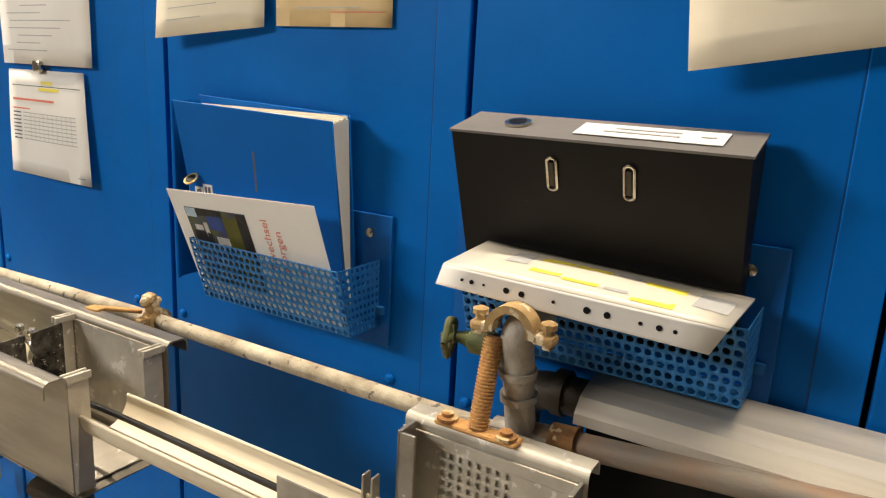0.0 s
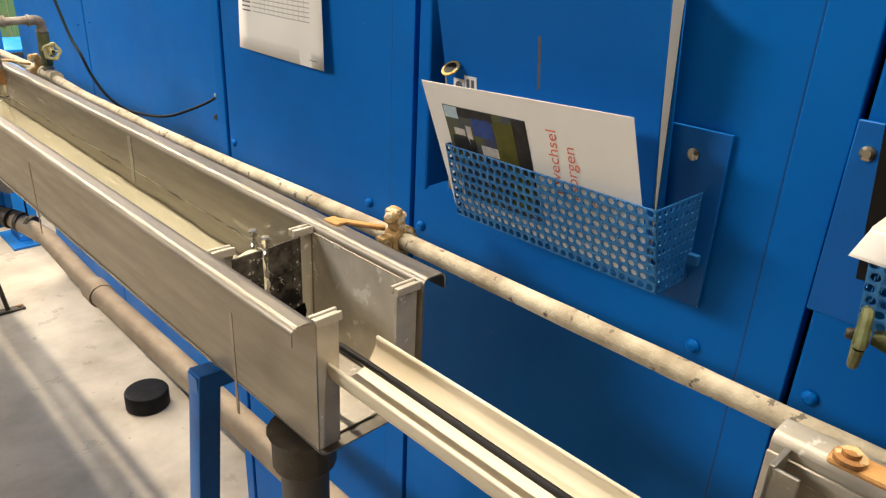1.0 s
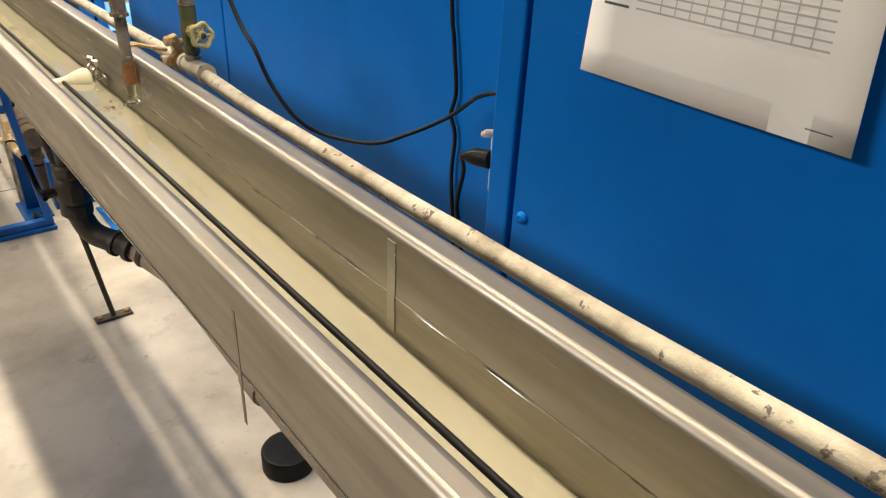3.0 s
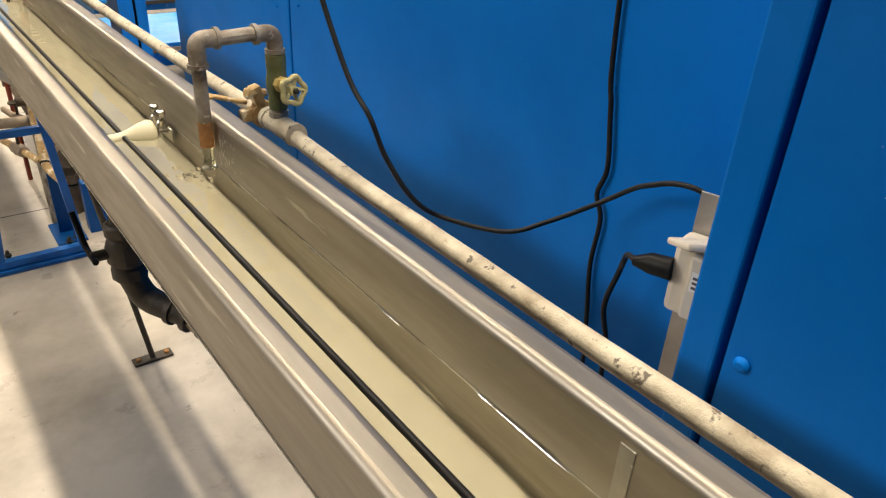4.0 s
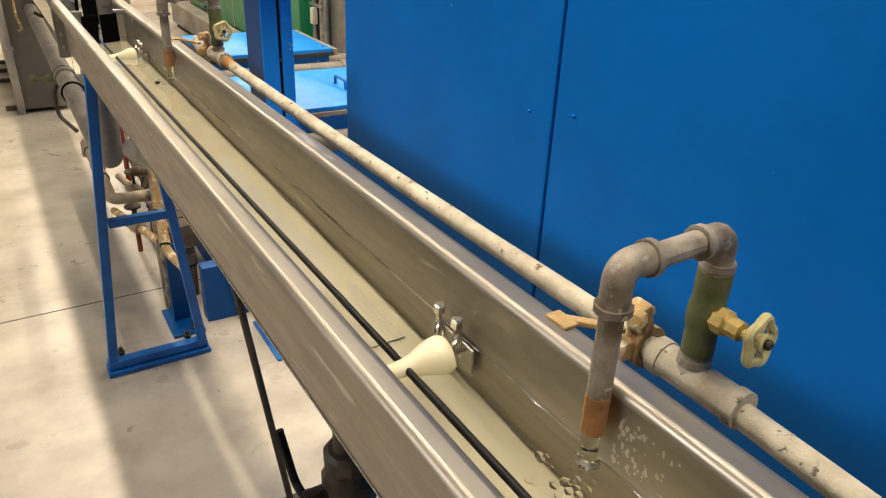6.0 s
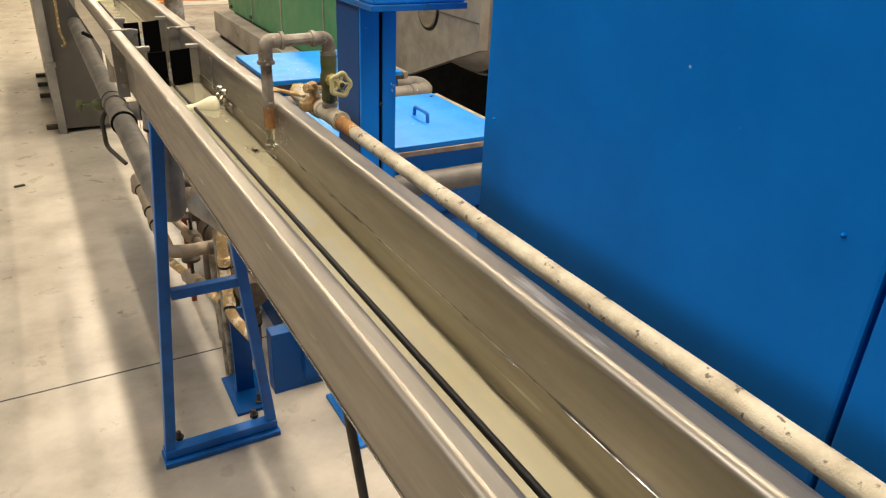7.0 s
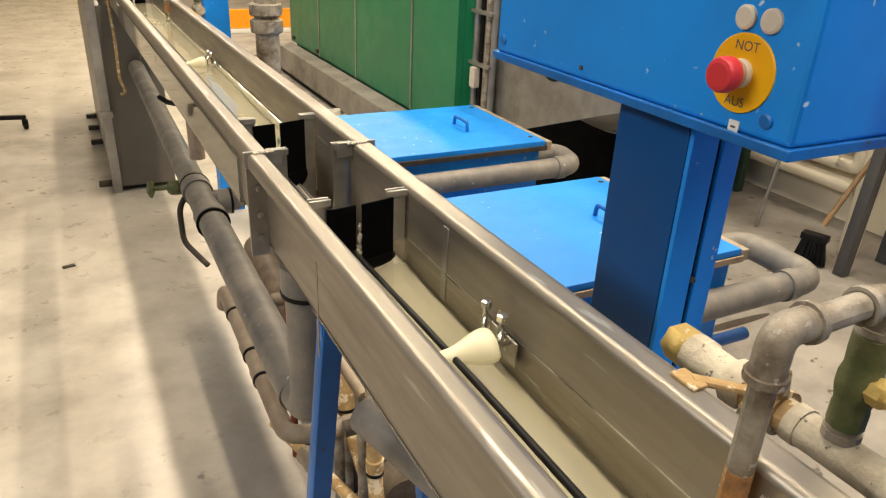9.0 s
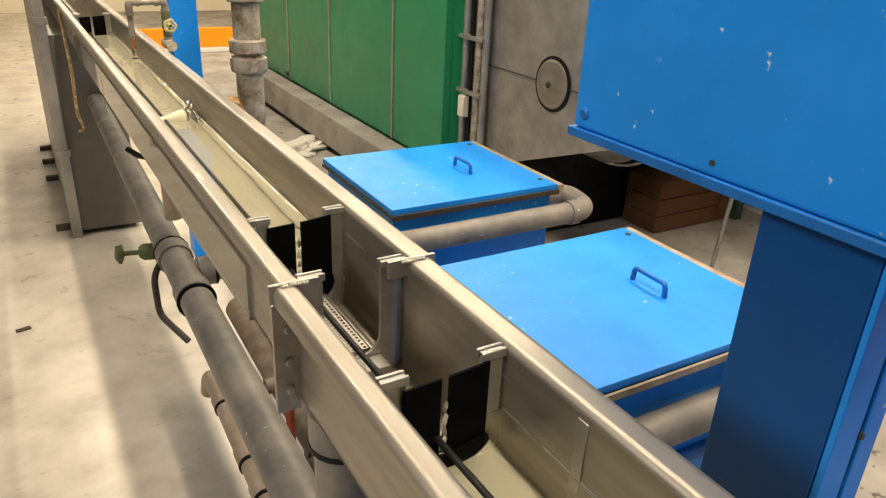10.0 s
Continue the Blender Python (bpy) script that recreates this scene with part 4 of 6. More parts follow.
leaf("delivery_note", ((0.994, 1.262, 1.86), (0.994, 0.955, 1.86), (0.99, 0.957, 1.579), (0.992, 1.262, 1.58)), PAPER,
     "creased white form with faint printed lines", scrib, bulge=0.006)
leaf("yellowed_sheet", ((0.994, 0.745, 1.86), (0.994, 0.513, 1.86), (0.985, 0.511, 1.655), (0.965, 0.738, 1.634)), PAPER_CREAM,
     "yellowed curling sheet with two lines of print", [(0.12, 0.6, 0.8, 0.806), (0.1, 0.45, 0.88, 0.886)], bulge=0.006)
leaf("tan_card_sheet", ((0.996, 0.496, 1.86), (0.996, 0.283, 1.86), (0.994, 0.281, 1.656), (0.994, 0.494, 1.657)), CARD_TAN,
     "tan card with a printed line", [(0.2, 0.75, 0.87, 0.878)], red=[(0.5, 0.95, 0.9, 0.906)])
leaf("curled_poster", ((0.994, -0.09, 1.86), (0.994, -0.42, 1.86), (0.985, -0.40, 1.66), (0.95, -0.125, 1.613)), PAPER_CREAM,
     "curling cream poster with a dark picture", dark=[(0.3, 0.55, 0.6, 0.75)], bulge=0.012)


# ---- wire-mesh document holders ----
def holder(y0, y1, z0, z1, label):
    h = thing("document_holder", None, label, "holder", "document holders on the cabinets")
    part("back_plate", box(0.9925, 0.9965, y0 - 0.02, y1 + 0.06, z0 - 0.03, z1 + 0.066, 0.0012), HOLDER_PLATE, h)
    w, hgt = y1 - y0, z1 - z0
    nx, ny = int(w / 0.0112), int(hgt / 0.0112)
    slope = 0.03
    front = part("front_mesh", perforated((0.9, y1, z1), (0, -w / nx, 0), (slope / ny, 0, -hgt / ny), nx, ny, 0.37, stagger=True), HOLDER_BLUE, h, "perforated blue sheet with round holes")
    for y in (y0, y1):
        k = 8
        bm = perforated((0.9, y, z1), (0.0925 / k, 0, 0), (0, 0, -hgt / ny), k, ny, 0.3)
        for v in bm.verts:
            f = (z1 - v.co.z) / hgt
            v.co.x = 0.9 + slope * f + (v.co.x - 0.9) * (0.0925 - slope * f) / 0.0925
        part("side_mesh", bm, HOLDER_BLUE, h)
    part("base_sheet", box(0.93, 0.9925, y0, y1, z0 - 0.001, z0 + 0.001, 0), HOLDER_BLUE, h)
    for ob in h.children:
        if "mesh" in ob.name:
            thick(ob, 0.0012)
    for y in (y0 - 0.02, y1 + 0.045):
        part("mount_screw", lathe([(0.007, 0), (0.007, 0.003), (0.004, 0.005)], 10, m=along((0.9925, y if y > y1 else y0 + 0.018, z1 + 0.038), (0, y, z1 + 0.038))), CHROME, h)
    part("tab", box(0.985, 0.993, y0 - 0.012, y0 + 0.004, z0 + 0.02, z0 + 0.032, 0.001), HOLDER_BLUE, h)
    return h


HOLDER_PLATE = material("scratched_blue_plate_paint", (0.001, 0.12, 0.46), 0.35, spec=0.3, tint=(0.001, 0.09, 0.36), scale=8, bump=0.06, spots=(0.3, 0.42, 0.55), spot_scale=60, spot_at=0.72)
HOLDER_BLUE = material("scratched_blue_mesh_paint", (0.012, 0.15, 0.42), 0.35, 0.15, tint=(0.05, 0.22, 0.5), amount=0.6, scale=30, bump=0.1)
holder(0.288, 0.588, 1.232, 1.333, "blue perforated metal document holder with binder and leaflet")
holder(-0.225, 0.10, 1.278, 1.372, "blue perforated metal document holder with a black file")

# blue ring binder
bb = thing("blue_ring_binder", None, "worn blue ring binder full of yellowed pages", "binder")


def board(pts, t, mat, name, parent, label=""):
    """A flat board of thickness t (towards -x) from four corners."""
    bm = bmesh.new()
    a = [bm.verts.new(p) for p in pts]
    b = [bm.verts.new((p[0] - t, p[1], p[2])) for p in pts]
    bm.faces.new(a)
    bm.faces.new(b[::-1])
    for k in range(4):
        bm.faces.new((a[k], b[k], b[(k + 1) % 4], a[(k + 1) % 4]))
    bmesh.ops.recalc_face_normals(bm, faces=bm.faces)
    bmesh.ops.bevel(bm, geom=list(bm.edges), offset=0.0008, segments=1, affect="EDGES")
    return part(name, bm, mat, parent, label)


board(((0.926, 0.648, 1.54), (0.926, 0.322, 1.53), (0.958, 0.318, 1.245), (0.958, 0.612, 1.245)), 0.0026, BINDER_BLUE, "front_cover", bb)
board(((0.984, 0.655, 1.548), (0.984, 0.34, 1.536), (0.984, 0.32, 1.245), (0.984, 0.605, 1.245)), 0.0026, BINDER_BLUE, "back_cover", bb)
part("spine", extrude(sheet([(0.925, 0.649), (0.94, 0.659), (0.97, 0.661), (0.984, 0.656)], 0.0026), 0, 0.29), BINDER_BLUE, bb,
     m=Matrix(((1, 0, 0, 0), (0, 0, 1, 0), (0, 1, 0, 1.25), (0, 0, 0, 1))))
jag = []
for k in range(16):
    h = 1.527 + 0.006 * k / 16 + rng.uniform(-0.003, 0.003)
    jag += [(0.931 + 0.0031 * k, h), (0.9335 + 0.0031 * k, h), (0.9338 + 0.0031 * k, h - 0.004)]
bm = extrude([(0.931, 1.247)] + jag + [(0.981, 1.247)], 0.334, 0.64)
for v in bm.verts:
    if v.co.y < 0.4:
        v.co.y += (v.co.x - 0.955) * 0.25 - (1.53 - v.co.z) * 0.04
for v in bm.verts:
    v.co.x = 0.9805 - (0.9805 - v.co.x) * (1 - 0.62 * (1.53 - v.co.z) / 0.285)
part("page_block", bm, PAPER_CREAM, bb, "yellowed page edges", smooth=0)


def on_cover(y, z, out=0.0):
    """A pose on the leaning front cover: x out of the board, y along it, z up it."""
    return Matrix.Translation((0.9234 + 0.1085 * (1.54 - z) - out, y, z)) @ pose(0, 0, 0, 0, -6.2, 0)


ring_seat = Matrix.Translation((0.927, 0.612, 1.419)) @ pose(0, 0, 0, 0, -38, 0)
part("finger_ring", lathe([(0.0085, 0), (0.0125, 0), (0.0125, 0.002), (0.0085, 0.002)], 20), BRASS, bb, "tarnished finger ring", m=ring_seat)
part("ring_hole", lathe([(0.0088, 0.0021), (0.0088, 0.0026)], 20), RUBBER_AND_SHADE, bb, m=ring_seat)
for y, z, wide in ((0.607, 1.394, 0.018), (0.586, 1.4, 0.021)):
    part("cover_label", box(-0.0014, -0.0002, -wide / 2, wide / 2, -0.012, 0.013, 0), PAPER, bb, m=on_cover(y, z), smooth=0)
for y in (0.590, 0.582):
    part("label_print", box(-0.0022, -0.0016, -0.0022, 0.0022, -0.009, 0.009, 0), INK, bb, m=on_cover(y, 1.4), smooth=0)
part("label_print", lathe([(0.0035, 0), (0.006, 0), (0.006, 0.0006), (0.0035, 0.0006)], 14), INK, bb, m=on_cover(0.606, 1.398, 0.0018) @ pose(0, 0, 0, 0, -90, 0))
part("scuff_mark", box(-0.0006, 0.0002, -0.002, 0.002, -0.03, 0.03, 0), INK, bb, m=on_cover(0.478, 1.445), smooth=0)

# leaflet in front of it
lf, at = quad_sheet((0.889, 0.624, 1.407), (0.889, 0.322, 1.42), (0.936, 0.302, 1.24), (0.936, 0.598, 1.24), bulge=0.0)
leafl = thing("leaflet", None, "white leaflet with a dark photo and red sideways print", "leaflet")
thick(part("sheet", lf, PAPER, leafl, smooth=0), 0.0008)
part("photo", bars(at, [(0.09, 0.53, 0.15, 0.86)], 0.0008), PHOTO, leafl, "dark colour photo of machines", smooth=0)
PHOTO_TONES = {n: material("photo_" + n, c, 0.4, tint=d, scale=60, amount=0.8) for n, c, d in (
    ("sky", (0.35, 0.5, 0.62), (0.6, 0.65, 0.68)), ("blue", (0.02, 0.07, 0.3), (0.01, 0.03, 0.15)), ("olive", (0.1, 0.1, 0.012), (0.05, 0.06, 0.01)),
    ("pale", (0.6, 0.58, 0.55), (0.3, 0.29, 0.28)), ("black", (0.006, 0.006, 0.01), (0.03, 0.03, 0.03)))}
for tone, area in (("sky", (0.095, 0.17, 0.155, 0.24)), ("black", (0.17, 0.36, 0.155, 0.22)), ("blue", (0.24, 0.35, 0.2, 0.34)), ("olive", (0.36, 0.46, 0.2, 0.5)),
                   ("black", (0.46, 0.527, 0.16, 0.6)), ("pale", (0.13, 0.19, 0.31, 0.36)), ("pale", (0.27, 0.36, 0.4, 0.47)), ("black", (0.11, 0.24, 0.37, 0.5)),
                   ("pale", (0.2, 0.23, 0.28, 0.42)), ("olive", (0.38, 0.5, 0.52, 0.8)), ("sky", (0.12, 0.2, 0.52, 0.55))):
    part("photo_patch", bars(at, [area], 0.0011), PHOTO_TONES[tone], leafl, smooth=0)


def lettering(text, size, mat, parent, m, name="printed_word"):
    cu = bpy.data.curves.new(name, "FONT")
    cu.body, cu.size = text, size
    tmp = bpy.data.objects.new("tmp", cu)
    me = bpy.data.meshes.new_from_object(tmp)
    bpy.data.objects.remove(tmp)
    me.materials.clear()
    me.materials.append(mat)
    ob = new(name, me)
    ob.parent = parent
    ob.matrix_basis = m
    return ob


o, ux, uz = Vector(at(0.655, 0.63, 0.0009)), (Vector(at(0.66, 0.28)) - Vector(at(0.66, 0.78))).normalized(), (Vector(at(0.6, 0.6)) - Vector(at(0.7, 0.6))).normalized()
base = Matrix.Translation(o) @ Matrix((ux, uz, ux.cross(uz))).transposed().to_4x4()
lettering("htwechsel", 0.021, INK_RED, leafl, base)
lettering("rsorgen", 0.021, INK_RED, leafl, base @ pose(0.004, -0.023, 0))
lettering("e", 0.021, INK_RED, leafl, base @ pose(0.002, -0.052, 0))

# black lever arch file, spine up
bf = thing("black_lever_arch_file", None, "black lever arch file standing spine up in the holder", "binder")
sec = [(0.902, 1.535), (0.972, 1.553), (0.99, 1.3), (0.982, 1.298)]
part("file_body", moved(extrude(sec, -0.206, 0.123), Matrix.Identity(4)), BINDER_BLACK, bf, smooth=0)
part("spine_board", extrude([(0.8995, 1.5372), (0.9735, 1.556), (0.974, 1.553), (0.9, 1.5345)], -0.208, 0.125), BINDER_GREY, bf, "worn grey spine board", smooth=0)
spine = Matrix.Translation((0.9365, 0, 1.5468)) @ pose(0, 0, 0, 0, -14.3, 0)
part("finger_ring", lathe([(0.011, 0), (0.0155, 0), (0.0155, 0.0025), (0.011, 0.0025)], 24), CHROME, bf, m=spine @ pose(0.0, 0.055, 0.0006))
part("ring_hole", lathe([(0.0108, 0), (0.0108, 0.0012)], 24), RUBBER_AND_SHADE, bf, m=spine @ pose(0.0, 0.055, 0.0022))
part("spine_label", box(-0.02, 0.02, -0.175, -0.02, 0.0, 0.0008, 0), PAPER, bf, "white spine label with grey print", m=spine @ pose(0, 0, 0.001), smooth=0)
for u0, u1, w in ((-0.13, -0.05, -0.006), (-0.13, -0.06, 0.006), (-0.165, -0.15, 0.0)):
    part("label_print", box(w - 0.002, w + 0.002, u0, u1, 0.0, 0.0006, 0), INK_GREY, bf, m=spine @ pose(0, 0, 0.0022), smooth=0)
for y in (-0.002, -0.089):
    path = [(0, (0.0055 * math.cos(a)), (0.014 if math.sin(a) >= 0 else -0.014) + 0.0055 * math.sin(a)) for a in (2 * math.pi * k / 24 for k in range(25))]
    part("rado_slot", sweep(path + path[:2], 0.002, 8, caps=False), CHROME, bf, "nickel slot ring", m=Matrix.Translation((0.9135, y, 1.497)) @ pose(0, 0, 0, 0, -20, 0))
    part("slot_pin", box(-0.002, 0.001, -0.003, 0.003, -0.014, 0.014, 0.001), DARK_IRON, bf, m=Matrix.Translation((0.9135, y, 1.497)) @ pose(0, 0, 0, 0, -20, 0))

# punched sleeve that hangs out over the holder
sl, at2 = quad_sheet((0.94, 0.085, 1.402), (0.94, -0.222, 1.392), (0.848, -0.2154, 1.384), (0.848, 0.092, 1.39), bulge=0.006)
slv = thing("punched_sleeve", None, "clear punched plastic sleeve with highlighted sheets, drooping forward", "sleeve")
thick(part("sleeve_top", sl, SLEEVE, slv, smooth=60), 0.003)
for r in ((0.3, 0.42, 0.3, 0.75), (0.43, 0.56, 0.32, 0.8), (0.68, 0.82, 0.35, 0.9)):
    part("marker_patch", bars(at2, [r], 0.0022), MARKER, slv, smooth=0)
for r in ((0.58, 0.66, 0.3, 0.8), (0.86, 0.97, 0.3, 0.7), (0.18, 0.27, 0.25, 0.6)):
    part("printed_block", bars(at2, [r], 0.0022), INK_GREY, slv, smooth=0)
sl2, at3 = quad_sheet((0.848, 0.092, 1.39), (0.848, -0.2154, 1.384), (0.85, -0.201, 1.3555), (0.85, 0.102, 1.365))
thick(part("punched_strip", sl2, PAPER, slv, "white punched strip", smooth=60), 0.0012)
for u, r in ((0.1, 2.2), (0.14, 3), (0.19, 1.6), (0.28, 4), (0.34, 4), (0.46, 2.2), (0.58, 4.4), (0.65, 4.2), (0.76, 2.4), (0.82, 3.6), (0.87, 2.4)):
    p = Vector(at3(u, 0.5, 0.0))
    part("punch_hole", lathe([(r / 1200, 0), (r / 1200, 0.0012)], 14, None, along(p + Vector((-0.0006, 0, 0)), p + Vector((-1, 0, 0.1)))), RUBBER_AND_SHADE, slv)

# ---- elbow, stud clamp and valve at the first trough ----
ev = thing("elbow_riser", LINE @ pose(0, Y(-0.008), 0), "galvanised riser with elbow turning to the wall", "pipe")
part("tee", sweep([(0.272, 0.035, PZ), (0.272, -0.04, PZ)], 0.019, 14), GALV_PALE, ev)
part("riser", sweep([(0.272, 0, PZ), (0.245, 0, 1.3)], 0.0175, 14), GALV_PALE, ev)
for z in (1.252, 1.284):
    part("collar", sweep([(0.272 - (z - PZ) * 0.25, 0, z - 0.004), (0.271 - (z - PZ) * 0.25, 0, z + 0.004)], 0.0215, 16), GALV_PALE, ev)
part("elbow", sweep(rounded([(0.249, 0, 1.285), (0.235, 0, 1.338), (0.36, 0, 1.338)], 0.04, 10), 0.0185, 16), GALV_PALE, ev)
part("wall_pipe", rod((0.34, 0, 1.338), (0.405, 0, 1.338), 0.016, 14), GALV_PALE, ev)
st = thing("stud_clamp", LINE @ pose(0, Y(0.0), 0), "rusty pipe clamp on a threaded stud", "clamp")
bm = moved(extrude(sheet(arc(-0.008, 1.338, 0.0245, -8, 188, 14), 0.009), -0.012, 0.012), Matrix(((0, 1, 0, 0.228), (1, 0, 0, 0), (0, 0, 1, 0), (0, 0, 0, 1))))
part("clamp_band", bm, OCHRE, st)
for s in (1, -1):
    part("clamp_ear", box(0.218, 0.238, -0.008 + s * 0.037 - 0.012, -0.008 + s * 0.037 + 0.012, 1.33, 1.342, 0.004), OCHRE, st)
    part("clamp_screw", lathe([(0.006, -0.012), (0.006, 0.01), (0.009, 0.01), (0.009, 0.016), (0.005, 0.018)], 8, m=Matrix.Translation((0.228, -0.008 + s * 0.04, 1.338))), OCHRE, st)
part("stud", rod((0.204, 0.014, 1.228), (0.228, 0.014, 1.325), 0.0095, 12), RUST_PALE, st, "rusty threaded stud")
bm = bmesh.new()
for k in range(26):
    f = k / 26
    p = Vector((0.204, 0.014, 1.228)).lerp(Vector((0.228, 0.014, 1.325)), f)
    q = Vector((0.204, 0.014, 1.228)).lerp(Vector((0.228, 0.014, 1.325)), f + 0.018)
    sweep([p, q], 0.0112, 10, bm)
part("thread", bm, RUST_PALE, st)
part("foot_plate", moved(box(-0.01, 0.014, -0.05, 0.05, 0, 0.007, 0.004), Matrix.Translation((0.202, 0.014, 1.2208))), RUST_PALE, st, "orange rusty foot plate")
for y in (0.05, -0.022):
    part("foot_screw", lathe([(0.012, 0), (0.012, 0.004), (0.007, 0.005), (0.007, 0.009)], 12, m=Matrix.Translation((0.2, y, 1.2278))), RUST, st)
gv = thing("side_valve", LINE @ pose(0, Y(0.0), 0), "small green stop valve with worn wheel beside the riser", "valve")
part("valve_body", lathe([(0.011, 0), (0.015, 0.004), (0.015, 0.03), (0.01, 0.034), (0.006, 0.05)], 10, m=along((0.245, 0.018, 1.308), (0.2, 1, 1.32))), VALVE_GREEN, gv)
part("valve_riser", rod((0.262, 0.012, 1.29), (0.242, 0.03, 1.31), 0.012, 10), VALVE_GREEN, gv)
handwheel(gv, (0.238, 0.075, 1.308), (-0.25, 1, 0.0), 0.02, VALVE_GREEN, "worn green handwheel")

# steel hood beside the wall
hood = thing("steel_hood", None, "brushed stainless hood lid over a black block for the void", "hood")
part("hood_lid", extrude(sheet([(0.898, 1.222), (0.899, 1.234), (0.913, 1.249), (0.936, 1.257), (0.992, 1.264)], 0.002), -1.3, -0.06), HOOD_STEEL, hood, smooth=10)
part("hood_end", extrude([(0.901, 1.21), (0.901, 1.233), (0.914, 1.247), (0.937, 1.255), (0.99, 1.262), (0.99, 1.21)], -0.066, -0.064), STEEL_DULL, hood, smooth=0)
# Black block represents the shaded void under the lid.
part("box_body", box(0.912, 0.99, -1.28, -0.07, 0.7, 1.22, 0.003), RUBBER_AND_SHADE, hood)
hp = thing("hood_inlet_bend", None, "dark oily pipe bend entering the hood", "pipe")
part("bend", sweep(rounded([(0.96, 0.03, 1.14), (0.955, 0.03, 1.225), (0.955, -0.07, 1.228)], 0.05, 8), 0.024, 14), DARK_IRON, hp)
part("bend_collar", sweep([(0.955, -0.015, 1.228), (0.955, -0.03, 1.228)], 0.029, 14), DARK_IRON, hp)

# ---- socket and hanging cables on the recessed cabinet ----
so = thing("socket_plate", pose(1.115, 1.456, -0.03, 0, 0, 12), "grey steel strip carrying an aged outdoor socket", "socket")
part("steel_strip", box(-0.012, -0.009, -0.022, 0.022, 0.98, 1.285, 0.001), DUCT, so)
part("socket_box", box(-0.05, -0.0125, -0.026, 0.024, 1.145, 1.238, 0.008), WHITE_PLASTIC, so, "aged beige socket box")
part("socket_step", box(-0.06, -0.048, -0.024, 0.0, 1.15, 1.23, 0.004), WHITE_PLASTIC, so)
part("socket_flap", moved(box(-0.004, 0.004, -0.024, 0.024, 0, 0.07, 0.003), pose(-0.05, 0.01, 1.24, 0, -68, 40)), WHITE_PLASTIC, so, "open hinged flap")
part("plug", sweep([(-0.05, 0.02, 1.2), (-0.052, 0.045, 1.198), (-0.052, 0.066, 1.193)], [0.014, 0.013, 0.006], 10), RUBBER_AND_SHADE, so)
part("rating_label", box(-0.0615, -0.0602, -0.019, -0.006, 1.188, 1.212, 0), PAPER, so, smooth=0)
for k in range(3):
    part("label_print", box(-0.0622, -0.0616, -0.0165, -0.0085, 1.192 + 0.006 * k, 1.195 + 0.006 * k, 0), INK, so, smooth=0)
cab1 = part("hanging_cable", sweep(smooth_path([(0.8, 2.06, 1.95), (0.83, 1.952, 1.6), (0.845, 1.913, 1.47), (0.86, 1.845, 1.328), (0.866, 1.797, 1.28), (0.88, 1.782, 1.23), (0.905, 1.757, 1.178),
                                                (0.95, 1.75, 1.142), (1.0, 1.68, 1.138), (1.05, 1.652, 1.152), (1.1, 1.617, 1.18), (1.11, 1.575, 1.215), (1.1, 1.545, 1.234), (1.1, 1.508, 1.25), (1.105, 1.475, 1.25), (1.12, 1.455, 1.225)], 8), 0.0034, 10), CABLE)
tagged(cab1, "grey cable looping from above down to the socket strip", "cable", "hanging cables")
cab2 = part("hanging_cable", sweep(smooth_path([(1.142, 1.69, 1.95), (1.142, 1.668, 1.4), (1.142, 1.655, 1.29), (1.142, 1.644, 1.212), (1.142, 1.654, 1.17), (1.142, 1.641, 1.135), (1.142, 1.645, 1.06), (1.142, 1.634, 0.966),
                                                (1.142, 1.627, 0.87), (1.142, 1.63, 0.6), (1.142, 1.63, 0.2)], 10), 0.0036, 10), CABLE)
tagged(cab2, "black cable hanging down the blue cabinet", "cable", "hanging cables")
cab3 = part("plug_lead", sweep(smooth_path([(1.05, 1.507, 1.164), (1.062, 1.528, 1.158), (1.08, 1.545, 1.135), (1.095, 1.56, 1.106), (1.098, 1.575, 1.045), (1.1, 1.562, 0.99), (1.11, 1.566, 0.92), (1.142, 1.57, 0.7), (1.142, 1.57, 0.2)], 8), 0.0038, 10), CABLE)
tagged(cab3, "black plug lead hanging from the socket", "cable")


